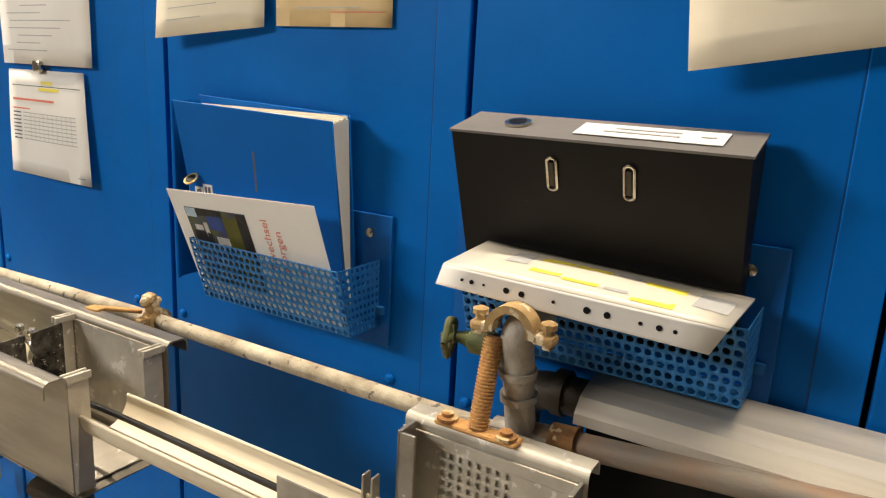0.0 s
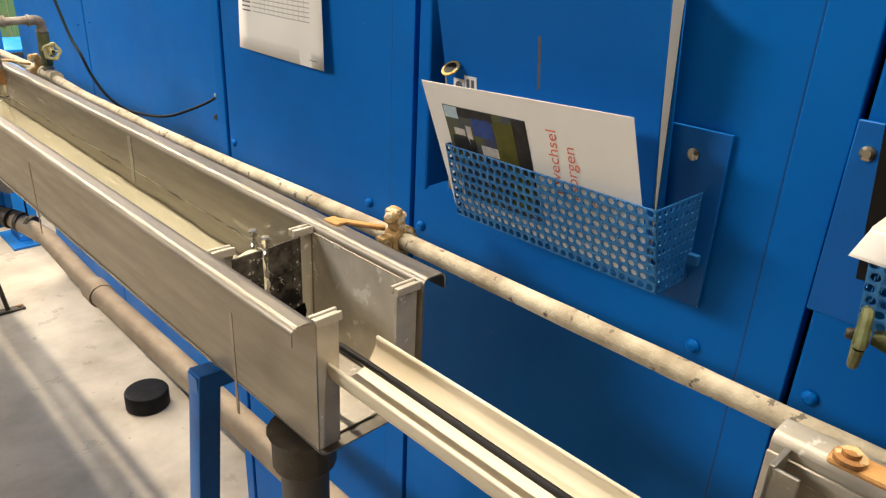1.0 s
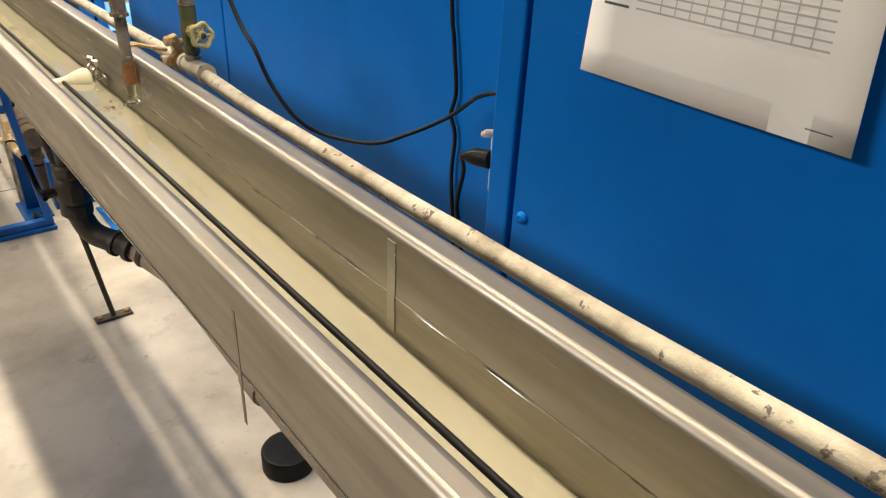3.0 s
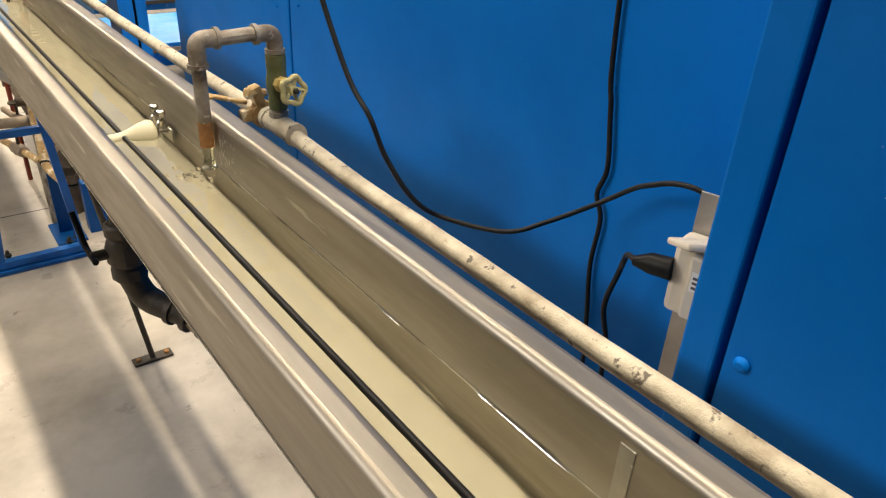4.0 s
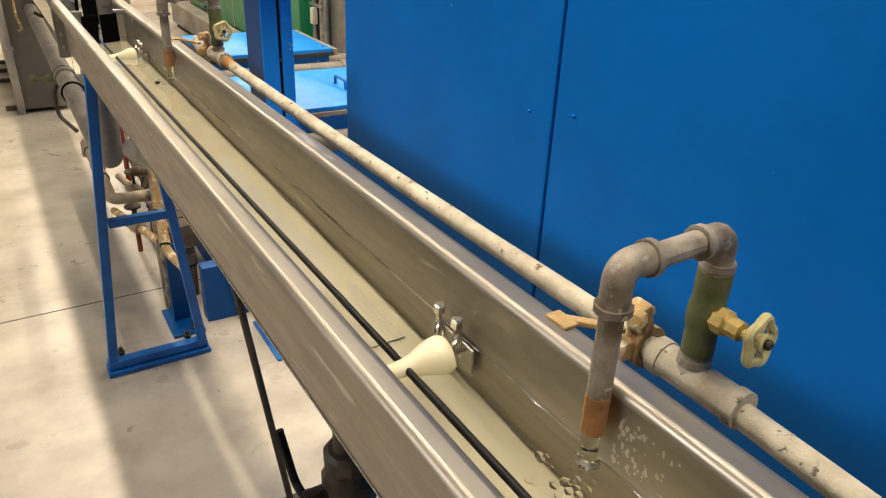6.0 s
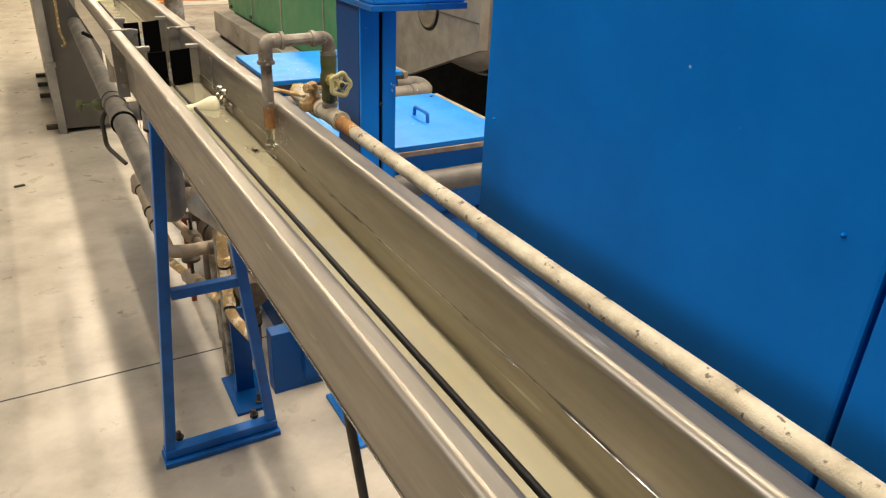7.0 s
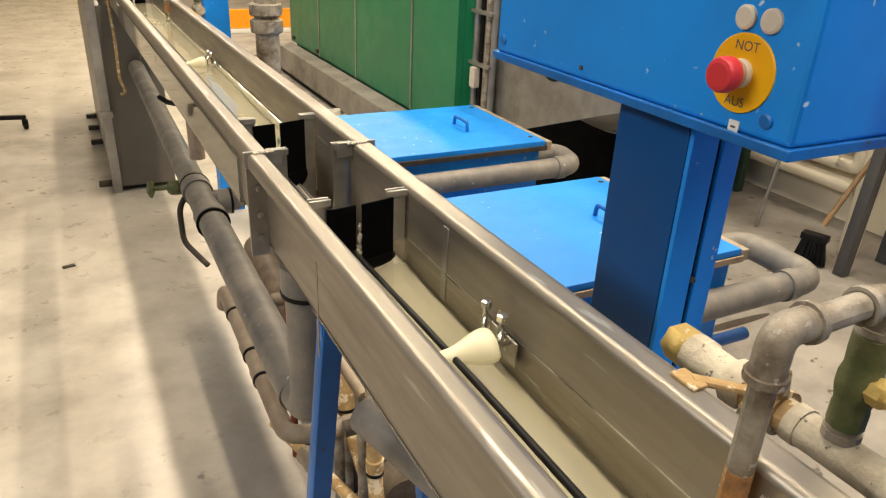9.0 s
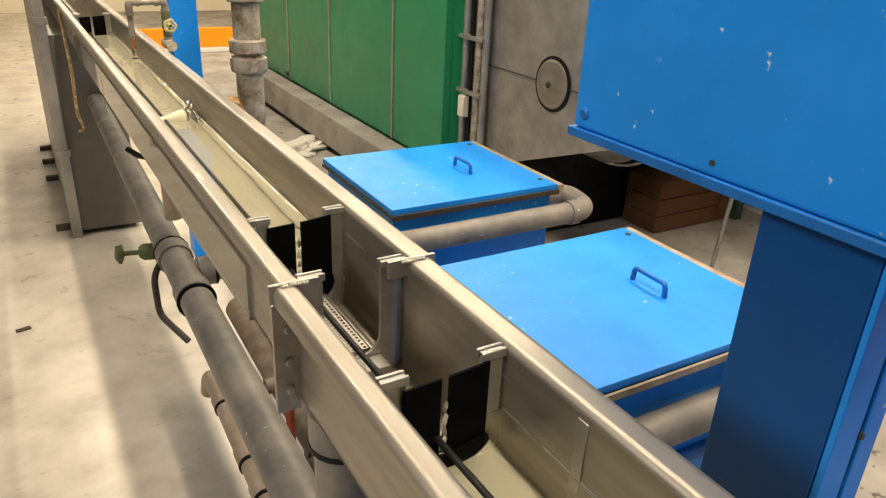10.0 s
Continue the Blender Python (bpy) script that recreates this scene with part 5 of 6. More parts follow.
# ---- tanks ----
def lidded_tank(x0, x1, y0, y1, top, label):
    t = thing("lidded_tank", None, label, "tank", "blue lidded tanks")
    part("tank_body", box(x0 + 0.015, x1 - 0.015, y0 + 0.015, y1 - 0.015, 0.0, top - 0.028, 0.006), MACHINE_BLUE, t)
    part("tank_rim", box(x0 - 0.002, x1 + 0.004, y0 - 0.004, y1 + 0.002, top - 0.036, top - 0.025, 0.002), DARK_IRON, t)
    part("rim_edge", box(x1 + 0.004, x1 + 0.03, y0 - 0.004, y1 + 0.004, top - 0.04, top - 0.004, 0.003), RIM_PALE, t, "bare rusty tank edge beside the lid")
    part("rim_edge", box(x0, x1 + 0.004, y0 - 0.012, y0 - 0.004, top - 0.038, top - 0.018, 0.002), RIM_PALE if y0 < 5 else DARK_IRON, t)
    lid = part("lid", box(x0, x1, y0, y1, top - 0.022, top, 0.003), MACHINE_BLUE, t, "flat sheet lid with scratched paint")
    cx, cy = x0 + (x1 - x0) * 0.645, (y0 + y1) / 2 - 0.03
    part("lid_handle", sweep(rounded([(cx, cy + 0.06, top - 0.001), (cx, cy + 0.055, top + 0.038), (cx, cy - 0.055, top + 0.038), (cx, cy - 0.06, top - 0.001)], 0.012, 5), 0.0075, 10), FRAME_BLUE, lid, "blue bow handle")
    part("lid_screw", lathe([(0.01, top), (0.01, top + 0.002), (0.006, top + 0.003)], 10, m=Matrix.Translation((x1 - 0.03, y1 - 0.05, 0))), DARK_IRON, lid)
    part("lid_screw", lathe([(0.01, top), (0.01, top + 0.002), (0.006, top + 0.003)], 10, m=Matrix.Translation((x1 - 0.03, y0 + 0.07, 0))), DARK_IRON, lid)
    return t


lidded_tank(1.285, 1.985, 4.5, 5.16, 0.735, "bright blue sheet-steel tank with scratched flat lid")
lidded_tank(1.345, 2.035, 5.575, 6.205, 0.745, "bright blue sheet-steel tank nearer the green machine")


def bent_pipe(name, path, r, mat, label, rings=(), radius=0.07):
    t = thing(name, None, label, "pipe")
    part("pipe_run", sweep(rounded(path, radius, 8), r, 16), mat, t)
    for a, b in rings:
        part("socket_ring", sweep([a, b], r * 1.14, 16), mat, t)
    return t


bent_pipe("tank_overflow_pipe", [(1.0, 5.53, 0.64), (2.16, 5.53, 0.64), (2.2, 5.71, 0.64), (1.98, 5.73, 0.64)], 0.041, PVC_GREY, "grey plastic overflow pipe looping round the tank",
          [((2.06, 5.53, 0.64), (2.1, 5.53, 0.64))])
bent_pipe("tank_overflow_pipe", [(1.0, 4.455, 0.6), (2.29, 4.46, 0.6), (2.3, 4.74, 0.6), (1.98, 4.75, 0.6)], 0.043, PVC_GREY, "grey plastic overflow pipe looping round the near tank",
          [((2.15, 4.46, 0.6), (2.19, 4.46, 0.6)), ((2.12, 4.747, 0.6), (2.16, 4.746, 0.6))])
bent_pipe("blue_feed_pipe", [(1.2, 4.508, 0.42), (2.1, 4.508, 0.42)], 0.02, FRAME_BLUE, "thin blue feed pipe along the tank front", [((1.9, 4.508, 0.42), (1.93, 4.508, 0.42))])

# ---- control box on its post ----
cb = thing("control_box", None, "blue sheet-steel control box with emergency stop", "control box")
part("box_shell", box(1.052, 1.29, 3.752, 4.395, 1.345, 2.0, 0.006), MACHINE_BLUE, cb)
part("box_rim", box(1.047, 1.292, 3.748, 4.4, 1.331, 1.345, 0.002), FRAME_BLUE, cb, "dark blue bottom rim")
for y, z in ((3.79, 1.368), (4.372, 1.368)):
    part("cover_screw", lathe([(0.009, 0), (0.009, 0.003), (0.006, 0.0045)], 14, m=along((1.052, y, z), (0, y, z))), FRAME_BLUE, cb)
part("small_screw", lathe([(0.004, 0), (0.004, 0.002)], 8, m=along((1.052, 4.14, 1.362), (0, 4.14, 1.362))), DARK_IRON, cb)
stop = part("stop_plate", lathe([(0.046, 0), (0.046, 0.0025), (0.045, 0.003)], 40, m=along((1.052, 3.838, 1.413), (0, 3.838, 1.413))), YELLOW, cb, "round yellow emergency stop plate")
part("stop_collar", lathe([(0.017, 0.003), (0.017, 0.012), (0.013, 0.013), (0.013, 0.02)], 24, m=along((1.052, 3.838, 1.413), (0, 3.838, 1.413))), WHITE_PLASTIC, stop)
part("stop_button", lathe([(0.014, 0.018), (0.02, 0.021), (0.0212, 0.026), (0.0205, 0.036), (0.0185, 0.0395), (0.014, 0.0405)], 28, m=along((1.052, 3.838, 1.413), (0, 3.838, 1.413))), RED, stop, "red mushroom button")
FACE = Matrix(((0, 0, -1, 1.0485), (-1, 0, 0, 3.838), (0, 1, 0, 1.413), (0, 0, 0, 1)))
lettering("NOT", 0.016, INK, stop, FACE @ pose(-0.016, 0.026, 0))
lettering("AUS", 0.016, INK, stop, FACE @ pose(-0.0155, -0.038, 0))
part("tag", box(1.05, 1.0518, 3.826, 3.841, 1.345, 1.358, 0), PAPER, cb, "tiny white label", smooth=0)
part("tag_print", box(1.0494, 1.0499, 3.83, 3.837, 1.349, 1.3515, 0), INK, cb, smooth=0)
for y in (3.848, 3.812):
    part("lamp_ring", lathe([(0.014, 0), (0.014, 0.004), (0.011, 0.006)], 20, m=along((1.052, y, 1.475), (0, y, 1.475))), WHITE_PLASTIC, cb)
part("switch", box(1.035, 1.052, 3.74 + 0.03, 3.83, 1.515, 1.545, 0.005), RUBBER_AND_SHADE, cb)
part("switch", box(1.035, 1.052, 3.855, 3.905, 1.515, 1.545, 0.005), RUBBER_AND_SHADE, cb)
pp = thing("control_post", None, "blue box-section post carrying the control box", "post")
# One paint in two tones: shaded side darker, lit front brighter.
part("post_tube", box(1.1, 1.2, 3.945, 4.095, 0.012, 1.331, 0.003), SHADED_NAVY, pp, "blue tube in a darker tone for its shaded side")
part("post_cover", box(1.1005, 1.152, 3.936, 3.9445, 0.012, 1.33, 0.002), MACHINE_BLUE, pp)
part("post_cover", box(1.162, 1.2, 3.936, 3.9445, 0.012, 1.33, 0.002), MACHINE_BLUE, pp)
part("post_gap", box(1.1525, 1.1615, 3.942, 3.9446, 0.012, 1.33, 0), SEAM_DARK, pp, smooth=0)
part("post_bolt", lathe([(0.006, 0), (0.006, 0.006), (0.004, 0.009)], 8, m=along((1.157, 3.942, 1.07), (1.157, 3, 1.07))), DARK_IRON, pp)
part("post_base", box(1.05, 1.26, 3.86, 4.15, 0, 0.012, 0.002), FRAME_BLUE, pp)

# ---- green machine, duct and far things ----
gm = thing("green_machine_housing", None, "long green painted sheet-steel machine housing", "machine")
ys = [7.15, 7.82, 8.92, 9.9, 10.85]
for a, b in zip(ys, ys[1:]):
    part("green_panel", box(2.45, 2.5, a + 0.012, b - 0.012, 0.3, 2.2, 0.004), GREEN, gm)
    part("pale_seam", box(2.444, 2.49, b - 0.012, b + 0.012, 0.3, 2.2, 0.002), DUCT, gm)
part("housing_core", box(2.5, 3.4, 7.16, 10.85, 0.25, 2.2, 0), GREEN, gm, smooth=0)
part("sill", box(2.29, 2.46, 7.2, 10.95, 0.05, 0.28, 0.006), FLOOR_GREY, gm, "dirty sill under the panels")
# Black strip in place of the shade under the sill.
part("sill_shadow_gap", box(2.33, 2.44, 7.2, 10.9, 0.0, 0.05, 0), RUBBER_AND_SHADE, gm, smooth=0)
for y in (7.3, 9.95, 10.75):
    part("latch", box(2.43, 2.452, y - 0.03, y + 0.03, 0.33, 0.36, 0.004), DARK_IRON, gm)
rag = thing("white_rag", None, "crumpled white rag on the wet floor", "rag")
bm = bmesh.new()
bmesh.ops.create_icosphere(bm, subdivisions=4, radius=1)
for v in bm.verts:
    n = noise.noise(v.co * 2.2) * 0.5 + noise.noise(v.co * 5) * 0.25
    v.co = Vector((v.co.x * 0.3 * (1 + n), v.co.y * 0.16 * (1 + n), max(0, v.co.z) * 0.05 * (1 + 2 * n)))
part("rag_folds", moved(bm, pose(2.12, 8.75, 0.0, 0, 0, 30)), CLOTH, rag)

cable_rack = thing("cable_rack", None, "upright rack of pipes and dark cables", "cables")
for k, (y, r, mat) in enumerate(((7.1, 0.02, DUCT), (7.06, 0.012, RUBBER_AND_SHADE), (7.03, 0.012, RUBBER_AND_SHADE), (7.0, 0.014, DARK_IRON), (6.96, 0.022, GALV), (6.91, 0.02, DUCT))):
    part("upright", rod((2.55 + 0.01 * (k % 2), y, 0.2), (2.55 + 0.01 * (k % 2), y, 2.3), r, 10), mat, cable_rack)
for z in (0.75, 1.05, 1.35):
    part("rack_bar", box(2.52, 2.58, 6.9, 7.14, z, z + 0.02, 0.002), DUCT, cable_rack)
part("terminal_box", box(2.5, 2.54, 7.02, 7.08, 0.62, 0.74, 0.005), WHITE_PLASTIC, cable_rack)

fan = thing("fan_housing", None, "galvanised fan housing with a round inspection cap", "housing")
part("housing_side", moved(extrude([(5.75, 0.78), (5.75, 2.2), (6.95, 2.2), (6.95, 0.34), (6.0, 0.69)], -2.66, -2.6), Matrix(((0, -1, 0, 0), (1, 0, 0, 0), (0, 0, 1, 0), (0, 0, 0, 1)))), DUCT, fan, smooth=0)
part("sheet_seam", box(2.594, 2.6, 5.76, 6.94, 0.925, 0.932, 0), DARK_GREY, fan, smooth=0)
part("cap_gasket", lathe([(0.135, 0), (0.135, 0.006), (0.118, 0.008)], 40, m=along((2.6, 6.36, 0.93), (0, 6.36, 0.93))), RUBBER_AND_SHADE, fan)
cap = part("inspection_cap", lathe([(0.12, 0.004), (0.118, 0.012), (0.108, 0.016), (0.1, 0.012), (0.03, 0.026), (0.02, 0.03)], 40, m=along((2.6, 6.36, 0.93), (0, 6.36, 0.93))), STEEL, fan, "round pressed metal cap")
part("cap_knob", lathe([(0.016, 0.026), (0.016, 0.036), (0.01, 0.04)], 14, m=along((2.6, 6.36, 0.93), (0, 6.36, 0.93))), DARK_IRON, cap)
duct = thing("spiral_duct", None, "wide galvanised spiral duct with seams", "duct")
bend = rounded([(2.95, 6.3, 1.02), (3.8, 6.3, 1.02), (3.8, 6.3, 2.6)], 0.62, 14)
part("duct_tube", sweep(bend, 0.5, 44), DUCT, duct)
for k in range(1, len(bend) - 1, 2):
    d = (bend[k + 1] - bend[k - 1]).normalized()
    part("duct_seam", sweep([bend[k] - d * 0.006, bend[k] + d * 0.006], 0.507, 44), DUCT, duct)
part("duct_seam", sweep([(2.95, 6.3, 1.02), (2.98, 6.3, 1.02)], 0.512, 44), DUCT, duct)
part("inlet_cone", sweep([(2.66, 6.3, 1.06), (2.95, 6.3, 1.02)], [0.4, 0.49], 44), DUCT, duct)

# Added black block: stands in for the dark void below the duct.
plinth = thing("fan_shade_block", None, "black block standing in for the shade under the fan", "plinth")
part("plinth_block", box(2.66, 4.3, 6.62, 7.05, 0.0, 0.6, 0.006), RUBBER_AND_SHADE, plinth)
crate = thing("brown_crate", None, "low brown board crate by the wall", "crate")
for z0, z1 in ((0.0, 0.1), (0.106, 0.206), (0.212, 0.32)):
    part("crate_board", box(3.45, 4.1, 6.33, 6.6, z0, z1, 0.004), CRATE_BROWN, crate)
part("crate_batten", box(3.98, 4.05, 6.315, 6.33, 0.02, 0.31, 0.003), CRATE_BROWN, crate)
dk = thing("dark_green_locker", None, "dark green low locker end", "locker")
part("locker_body", box(4.105, 4.165, 6.28, 6.4, 0, 0.36, 0.004), DARK_GREEN, dk)

rad = thing("radiator_pipes", None, "bank of cream painted heating pipes along the wall", "radiator")
for k, z in enumerate((0.26, 0.38, 0.505, 0.627, 0.745, 0.865)):
    end = (5.55, 5.62, 5.45, 5.2, 5.1, 5.0)[k]
    part("heating_pipe", rod((4.2, end, z), (4.2, 6.36, z), 0.043, 14), WALL_CREAM, rad)
    part("pipe_tail", rod((4.2, 6.36, z), (4.2, 7.4, z), 0.04, 14), DARK_GREEN, rad, "dark green pipe tail")
    part("pipe_bracket", box(4.17, 4.35, 6.34, 6.37, z - 0.05, z + 0.05, 0.003), DARK_GREY, rad)
part("header_bend", sweep(rounded([(4.2, 5.7, 0.38), (4.2, 5.58, 0.38), (4.2, 5.58, 0.505), (4.2, 5.7, 0.505)], 0.04, 6), 0.043, 14), WALL_CREAM, rad)
part("end_valve", lathe([(0.03, 0), (0.05, 0.01), (0.05, 0.05), (0.03, 0.06)], 10, m=along((4.2, 5.56, 0.26), (4.2, 5.0, 0.26))), DUCT, rad)
stub = thing("wall_standpipe", None, "cream painted standpipe with a bracket", "pipe")
part("pipe_run", rod((3.92, 5.34, 0.0), (3.92, 5.34, 1.7), 0.05, 16), WALL_CREAM, stub)
part("pipe_bracket", box(3.86, 3.98, 5.28, 5.4, 0.62, 0.7, 0.004), DUCT, stub)
for x, y in ((3.665, 5.19), (4.02, 5.2)):
    leg = thing("dark_steel_leg", None, "dark grey square steel leg", "leg", "dark legs by the wall")
    part("leg_tube", moved(box(-0.028, 0.028, -0.028, 0.028, 0, 0.95, 0.002), pose(x, y, 0, 0, 3, 0)), DARK_GREY, leg)
tabl = thing("cream_enclosure", None, "cream painted sheet enclosure on dark legs", "enclosure")
part("enclosure_panel", box(3.66, 4.3, 4.3, 5.22, 0.95, 2.2, 0.006), WALL_CREAM, tabl)
broom = thing("floor_brush", None, "black bristle brush with wooden handle leaning on the wall", "brush")
part("handle", rod((3.68, 5.36, 0.2), (4.0, 5.26, 0.9), 0.014, 10), WOOD, broom)
bm = bmesh.new()
for k in range(120):
    x, y = rng.uniform(-0.05, 0.05), rng.uniform(-0.1, 0.1)
    sweep([(x * 0.6, y * 0.7, 0.22), (x * 1.3, y * 1.2, 0.0 + rng.uniform(0, 0.02))], 0.006, 4, bm)
box(-0.045, 0.045, -0.09, 0.09, 0.17, 0.22, 0.006, bm)
part("bristles", moved(bm, pose(3.64, 5.36, 0.0, 0, 0, 20) @ Matrix.Scale(0.72, 4)), RUBBER_AND_SHADE, broom)
for x, y, tx in ((3.76, 5.81, 0.15), (3.3, 5.78, 0.1)):
    rr = thing("hanging_rod", None, "thin grey rod standing on the floor", "rod", "thin rods under the duct")
    part("rod_shaft", rod((x, y, 0.0), (x + tx, y - 0.03, 1.3), 0.011, 10), DUCT, rr)
oil = tagged(part("oil_stain", lathe([(0.16, 0), (0.16, 0.0012)], 24), DARK_IRON), "dark oily stain on the concrete", "stain")
oil.matrix_world = pose(2.75, 5.05, -0.0035) @ Matrix.Diagonal((1.5, 0.14, 1, 1))
oil.scale = (1.5, 0.14, 1)

# tall housing at the far end of the line
eh = thing("end_housing", None, "tall grey sheet-steel housing under the far trough", "housing")
part("front_sheet", box(0.475, 0.8, 7.62, 9.6, 0.03, 1.05, 0.004), TANK_GREY, eh)
part("corner_angle", box(0.45, 0.5, 7.6, 7.64, 0.0, 1.75, 0.003), DUCT, eh)
part("side_sheet", box(0.455, 0.474, 7.64, 9.6, 0.03, 1.75, 0.002), DUCT, eh)
for z in (0.45, 1.1):
    part("angle_joint", box(0.442, 0.51, 7.594, 7.65, z, z + 0.035, 0.003), DUCT, eh)
for y in (7.75, 8.66, 9.05, 9.4):
    part("floor_bracket", box(0.38, 0.455, y - 0.02, y + 0.02, 0, 0.03, 0.003), DARK_IRON, eh)
yr = thing("yellow_hose", None, "dirty ochre hose hanging beside the housing", "hose")
part("hose_run", sweep(smooth_path([(0.56, 7.52, 1.18), (0.57, 7.5, 0.9), (0.565, 7.5, 0.7), (0.585, 7.5, 0.62), (0.56, 7.5, 0.6)], 6), 0.008, 8), OCHRE, yr)

# pipework under the second trough
def grey_run(name, pts, r, mat, label, rings=(), bend=0.06):
    t = thing(name, None, label, "pipe", "pipes under the trough")
    part("pipe_run", sweep(rounded(pts, bend, 7), r, 18), mat, t)
    for a, b in rings:
        part("socket_ring", sweep([a, b], r * 1.16, 18), mat, t)
        part("rubber_seal", sweep([b, tuple(Vector(b) + (Vector(b) - Vector(a)).normalized() * 0.008)], r * 1.2, 18), RUBBER_AND_SHADE, t)
    return t


grey_run("collector_pipe", [(0.66, 4.42, 0.672), (0.66, 5.45, 0.684), (0.665, 7.6, 0.72)], 0.043, PVC_GREY, "wide grey plastic collector pipe on the floor side",
         [((0.66, 5.4, 0.684), (0.66, 5.34, 0.683)), ((0.66, 5.6, 0.686), (0.66, 5.66, 0.687))], 0.1)
grey_run("branch_pipe", [(0.66, 5.5, 0.686), (0.79, 5.5, 0.686), (0.82, 5.5, 0.9)], 0.036, PVC_GREY, "grey branch pipe off the collector", [((0.7, 5.5, 0.686), (0.74, 5.5, 0.686))])
grey_run("down_pipe", [(0.667, 4.35, 1.05), (0.667, 4.35, 0.68), (0.66, 4.47, 0.672)], 0.042, PVC_GREY, "dark grey downpipe under the strainer box",
         [((0.667, 4.35, 1.0), (0.667, 4.35, 0.95))], 0.07)
grey_run("lower_pipe", [(0.72, 4.2, 0.76), (0.8, 3.9, 0.76), (0.83, 3.3, 0.76), (0.83, 2.6, 0.75)], 0.036, PVC_GREY, "grey pipe running back under the first trough",
         [((0.805, 3.85, 0.76), (0.81, 3.78, 0.76))], 0.2)
grey_run("thin_drain", [(0.67, 5.36, 0.38), (0.67, 5.32, 0.46), (0.665, 4.58, 0.445), (0.72, 4.55, 0.45), (0.86, 4.55, 0.45)], 0.023, PVC_DUSTY, "thin dusty drain pipe with sockets",
         [((0.67, 5.2, 0.457), (0.67, 5.16, 0.456)), ((0.668, 4.98, 0.453), (0.668, 4.93, 0.452)), ((0.667, 4.85, 0.45), (0.667, 4.81, 0.449))], 0.05)
grey_run("brass_riser", [(0.8, 4.38, 0.85), (0.8, 4.36, 0.45), (0.79, 4.3, 0.32), (0.83, 4.2, 0.28)], 0.017, OCHRE, "limescaled ochre pipe bends behind the stand",
         [((0.8, 4.36, 0.5), (0.8, 4.36, 0.47)), ((0.797, 4.33, 0.36), (0.793, 4.31, 0.34))], 0.04)
grey_run("brass_riser", [(0.86, 4.75, 0.6), (0.86, 4.7, 0.33), (0.84, 4.5, 0.3)], 0.02, OCHRE, "crusted ochre pipe bend by the wall side", [((0.86, 4.72, 0.4), (0.86, 4.71, 0.37))], 0.05)
grey_run("red_riser", [(0.79, 5.0, 0.72), (0.79, 5.0, 0.0)], 0.011, material("red_brown_pipe", (0.22, 0.04, 0.02), 0.6, tint=(0.14, 0.04, 0.02), scale=20), "thin red-brown riser pipe", ())
for k, (x, y, z) in enumerate(((0.80, 4.62, 0.62), (0.86, 4.95, 0.55), (0.79, 4.86, 0.36), (0.74, 4.62, 0.3))):
    v = thing("pipe_valve", pose(x, y, z, 0, 0, 5 * k), "crusted ochre pipe valve among the pipes", "valve", "crusted valves under the trough")
    part("valve_body", lathe([(0.018, -0.05), (0.026, -0.045), (0.026, -0.02), (0.03, 0), (0.026, 0.02), (0.026, 0.045), (0.018, 0.05)], 10, m=pose(0, 0, 0, 90, 0, 0)), PVC_DUSTY, v)
    part("pipe_stub", rod((0, -0.2, 0), (0, 0.2, 0), 0.015, 10), OCHRE if k % 2 else PVC_DUSTY, v)
    part("drop_stub", rod((0, -0.19, 0), (0, -0.2, -z), 0.014, 10), GALV, v)
    part("spindle", rod((0, 0, 0.02), (0, 0, 0.08), 0.007, 8), DARK_IRON, v)
    part("handwheel", lathe([(0.012, 0.078), (0.032, 0.08), (0.032, 0.088), (0.012, 0.09)], 14), DARK_IRON, v)
# Pipe clutter in a dark brown that also replaces the floor's shade.
SHADED_BROWN = material("shaded_brown_pipe", (0.075, 0.055, 0.037), 0.6, tint=(0.17, 0.13, 0.09), amount=0.8, scale=18, bump=0.3, bump_scale=100)
grey_run("manifold_pipe", [(0.9, 4.42, 0.3), (0.9, 5.9, 0.32)], 0.05, SHADED_BROWN, "dark brown manifold pipe, also filling the shade behind the stand",
         [((0.9, 4.5, 0.3), (0.9, 4.56, 0.3)), ((0.9, 4.95, 0.306), (0.9, 5.03, 0.307))])
grey_run("manifold_pipe", [(0.97, 4.38, 0.46), (0.97, 5.8, 0.47)], 0.04, SHADED_BROWN, "dark brown upper manifold pipe, also filling the shade", [((0.97, 4.62, 0.46), (0.97, 4.68, 0.46))])
for y in (4.48, 4.78, 5.15):
    grey_run("manifold_drop", [(0.9, y, 0.3), (0.9, y, 0.12), (0.9, y + 0.02, 0.0)], 0.03, SHADED_BROWN, "short dark drop leg of the manifold", [((0.9, y, 0.2), (0.9, y, 0.16))], 0.02)
    grey_run("manifold_link", [(0.79, y + 0.06, 0.45), (0.88, y + 0.06, 0.45), (0.97, y + 0.06, 0.46)], 0.022, SHADED_BROWN, "dusty cross link between the pipes", [((0.83, y + 0.06, 0.45), (0.86, y + 0.06, 0.45))])
lp = thing("blue_base_frame", None, "blue machine base frame under the trough", "frame")
part("frame_beam", box(1.0, 1.06, 4.2, 5.3, 0.06, 0.24, 0.004), SHADED_NAVY, lp)
part("frame_beam", box(0.9, 1.14, 4.24, 4.3, 0.0, 0.24, 0.004), SHADED_NAVY, lp)
gvv = thing("green_drain_valve", None, "green drain valve with a small handwheel", "valve")
part("valve_body", lathe([(0.02, 0), (0.026, 0.01), (0.026, 0.04), (0.02, 0.05), (0.008, 0.055), (0.008, 0.1)], 10, m=along((0.63, 5.75, 0.66), (0.4, 5.85, 0.64))), VALVE_GREEN, gvv)
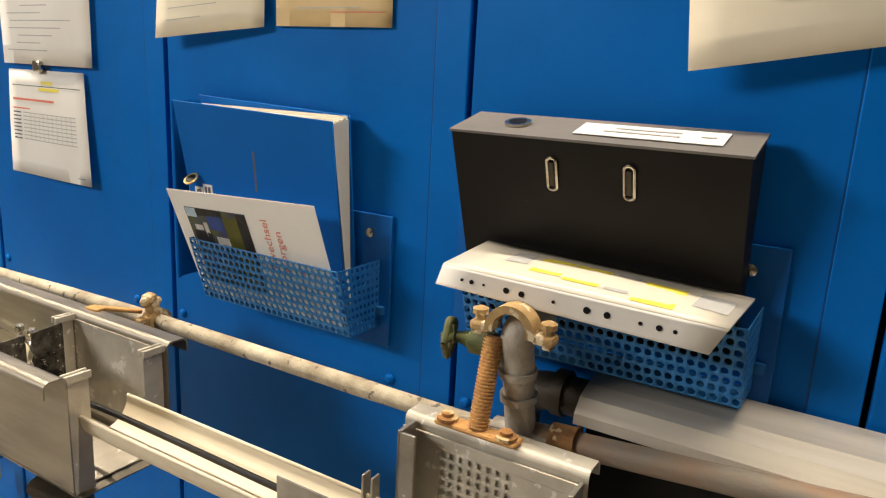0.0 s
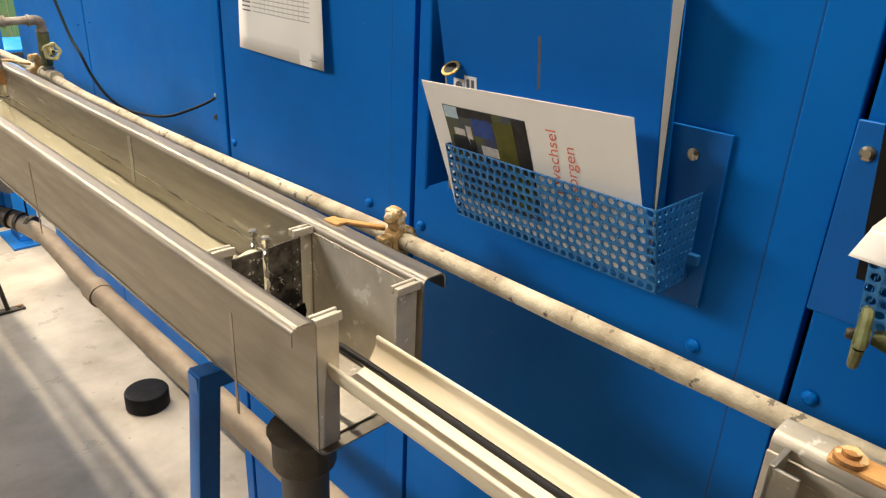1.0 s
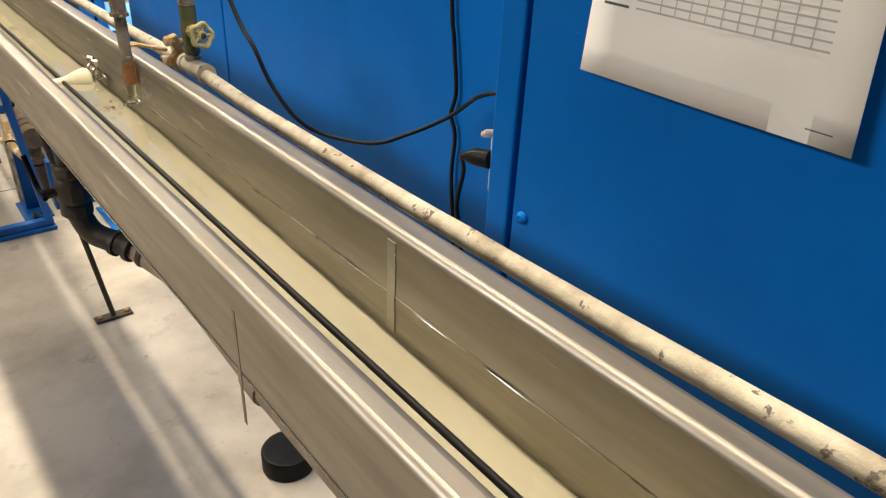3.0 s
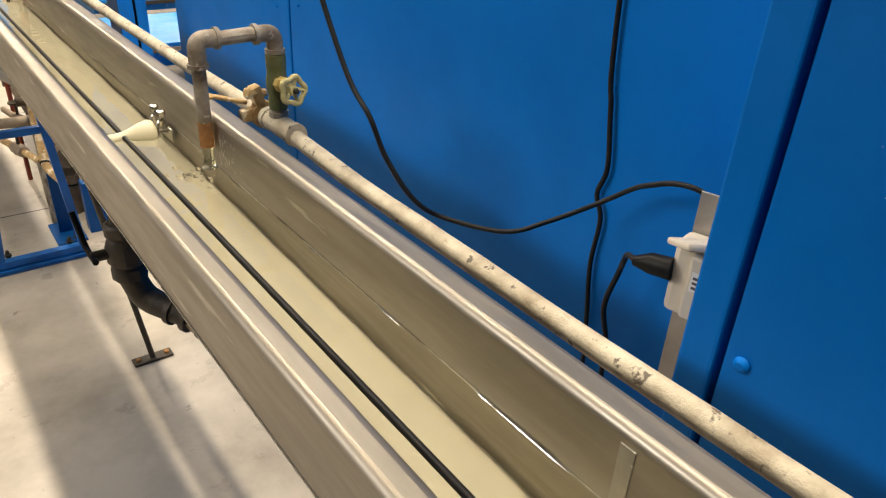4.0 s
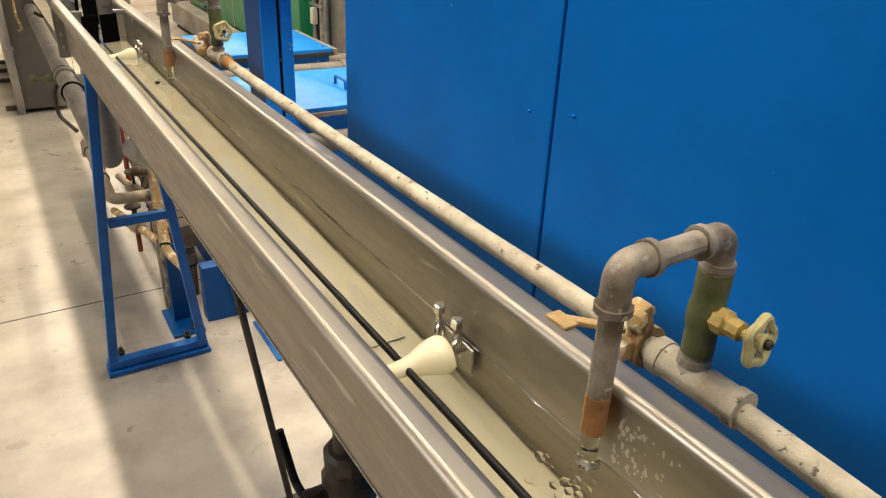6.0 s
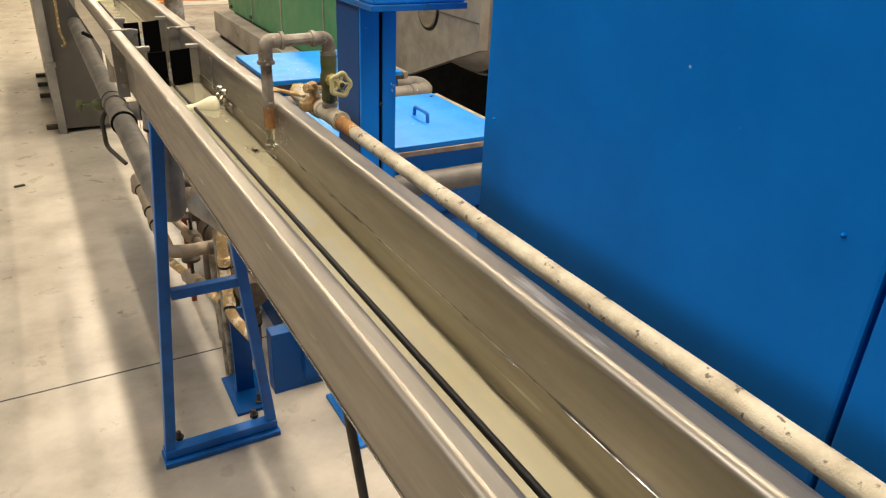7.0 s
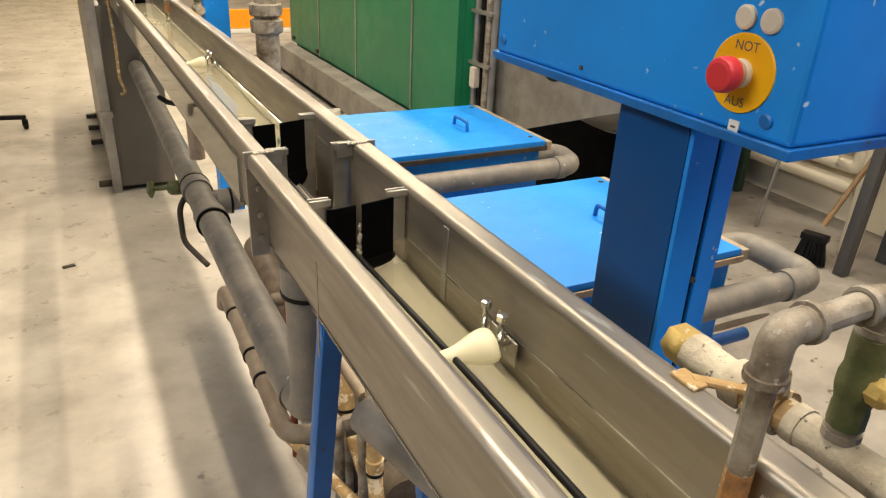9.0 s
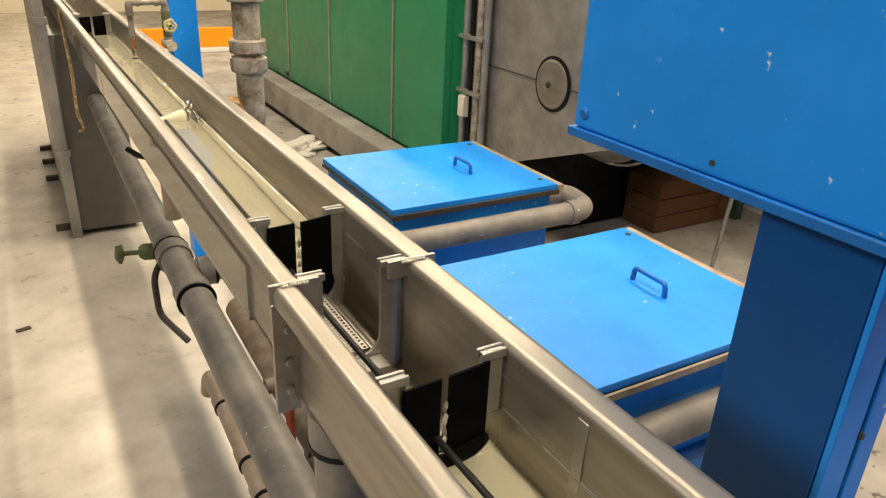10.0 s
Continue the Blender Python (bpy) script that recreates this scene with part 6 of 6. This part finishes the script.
part("handwheel", lathe([(0.02, 0), (0.032, 0.004), (0.032, 0.012), (0.02, 0.016)], 5, m=along((0.535, 5.79, 0.652), (0.3, 5.9, 0.63))), VALVE_GREEN, gvv)
part("drop_tube", sweep(rounded([(0.64, 5.7, 0.66), (0.6, 5.66, 0.62), (0.6, 5.64, 0.5), (0.66, 5.55, 0.44)], 0.03, 5), 0.01, 8), DARK_IRON, gvv)
bv2 = thing("drain_valve", None, "dusty ball valve with a black lever below the second trough", "valve")
part("outlet_neck", rod((0.69, 5.75, 1.05), (0.69, 5.75, 0.76), 0.026, 14), PVC_DUSTY, bv2)
part("valve_body", lathe([(0.028, 0.98), (0.036, 0.975), (0.036, 0.93), (0.028, 0.925)][::-1], 10, m=Matrix.Translation((0.69, 5.75, 0))), VALVE_GREEN, bv2)
part("lever", sweep([(0.66, 5.75, 0.95), (0.62, 5.8, 0.95), (0.6, 5.86, 0.955)], 0.009, 8), RUBBER_AND_SHADE, bv2)

# upright pipe and things behind the second trough
up = thing("upright_galvanised_pipe", None, "upright galvanised pipe with union nut and rusty tee", "pipe")
part("pipe_run", rod((1.02, 6.0, 0.0), (1.02, 6.0, 2.6), 0.044, 18), GALV, up)
part("union_nut", lathe([(0.056, 1.2), (0.062, 1.205), (0.062, 1.24), (0.056, 1.245)], 8, m=Matrix.Translation((1.02, 6.0, 0))), GALV, up)
part("union_nut", lathe([(0.056, 1.14), (0.06, 1.145), (0.06, 1.185), (0.05, 1.19)], 18, m=Matrix.Translation((1.02, 6.0, 0))), GALV, up)
part("union_nut", lathe([(0.055, 1.36), (0.06, 1.365), (0.06, 1.4), (0.05, 1.405)], 18, m=Matrix.Translation((1.02, 6.0, 0))), GALV, up)
part("rusty_tee", rod((0.93, 6.02, 1.02), (1.03, 6.0, 1.02), 0.036, 14), RUST, up, "rusty side tee")
fp = thing("blue_far_post", None, "blue box-section post behind the far trough", "post")
part("post_tube", box(0.98, 1.1, 7.1, 7.22, 0, 2.4, 0.003), MACHINE_BLUE, fp)
barr = thing("orange_barrier", None, "low orange and white painted barrier board", "barrier")
part("orange_board", box(1.6, 4.3, 13.4, 13.46, 0.06, 0.3, 0.004), ORANGE, barr)
part("white_base", box(1.6, 4.3, 13.36, 13.5, 0.0, 0.05, 0.004), PAPER, barr)
chip = thing("floor_scrap", None, "small dark scrap lying on the floor", "scrap", "scraps on the floor")
part("scrap_body", box(-0.028, 0.028, -0.012, 0.012, 0, 0.008, 0.003), DARK_IRON, chip)
chip.matrix_world = pose(0.187, 6.67, 0, 0, 0, 15)
castor = thing("chair_castor", None, "black castor of an office chair", "castor")
part("castor_wheel", lathe([(0.02, -0.012), (0.027, -0.009), (0.027, 0.009), (0.02, 0.012)], 18, m=pose(-0.03, 9.2, 0.027, 0, 90, 30)), RUBBER_AND_SHADE, castor)
part("castor_fork", box(-0.05, -0.01, 9.18, 9.22, 0.03, 0.075, 0.006), RUBBER_AND_SHADE, castor)
part("chair_foot", moved(box(-0.5, 0, -0.02, 0.02, 0.075, 0.105, 0.006), pose(-0.02, 9.2, 0, 0, 0, -10)), RUBBER_AND_SHADE, castor)


# ---- what moves ----
def motions():
    """Rollers turn with the cable, bubble patches drift and turn on the water."""
    for k, r in enumerate(ROLLERS):
        base = r.matrix_world.copy()
        walk(r, [(0.5 * i, base @ pose(0, 0, 0, -40 * i - 17 * k)) for i in range(21)])
    for k, f in enumerate(FOAM):
        base = f.matrix_world.copy()
        walk(f, [(0.25 * i, base @ pose(0.004 * math.sin(1.9 * i + k), 0.007 * math.sin(1.3 * i + 2 * k), 0.0006 * math.sin(2.7 * i), 0, 0, 14 * math.sin(0.9 * i + k)))
                 for i in range(41)])


motions()
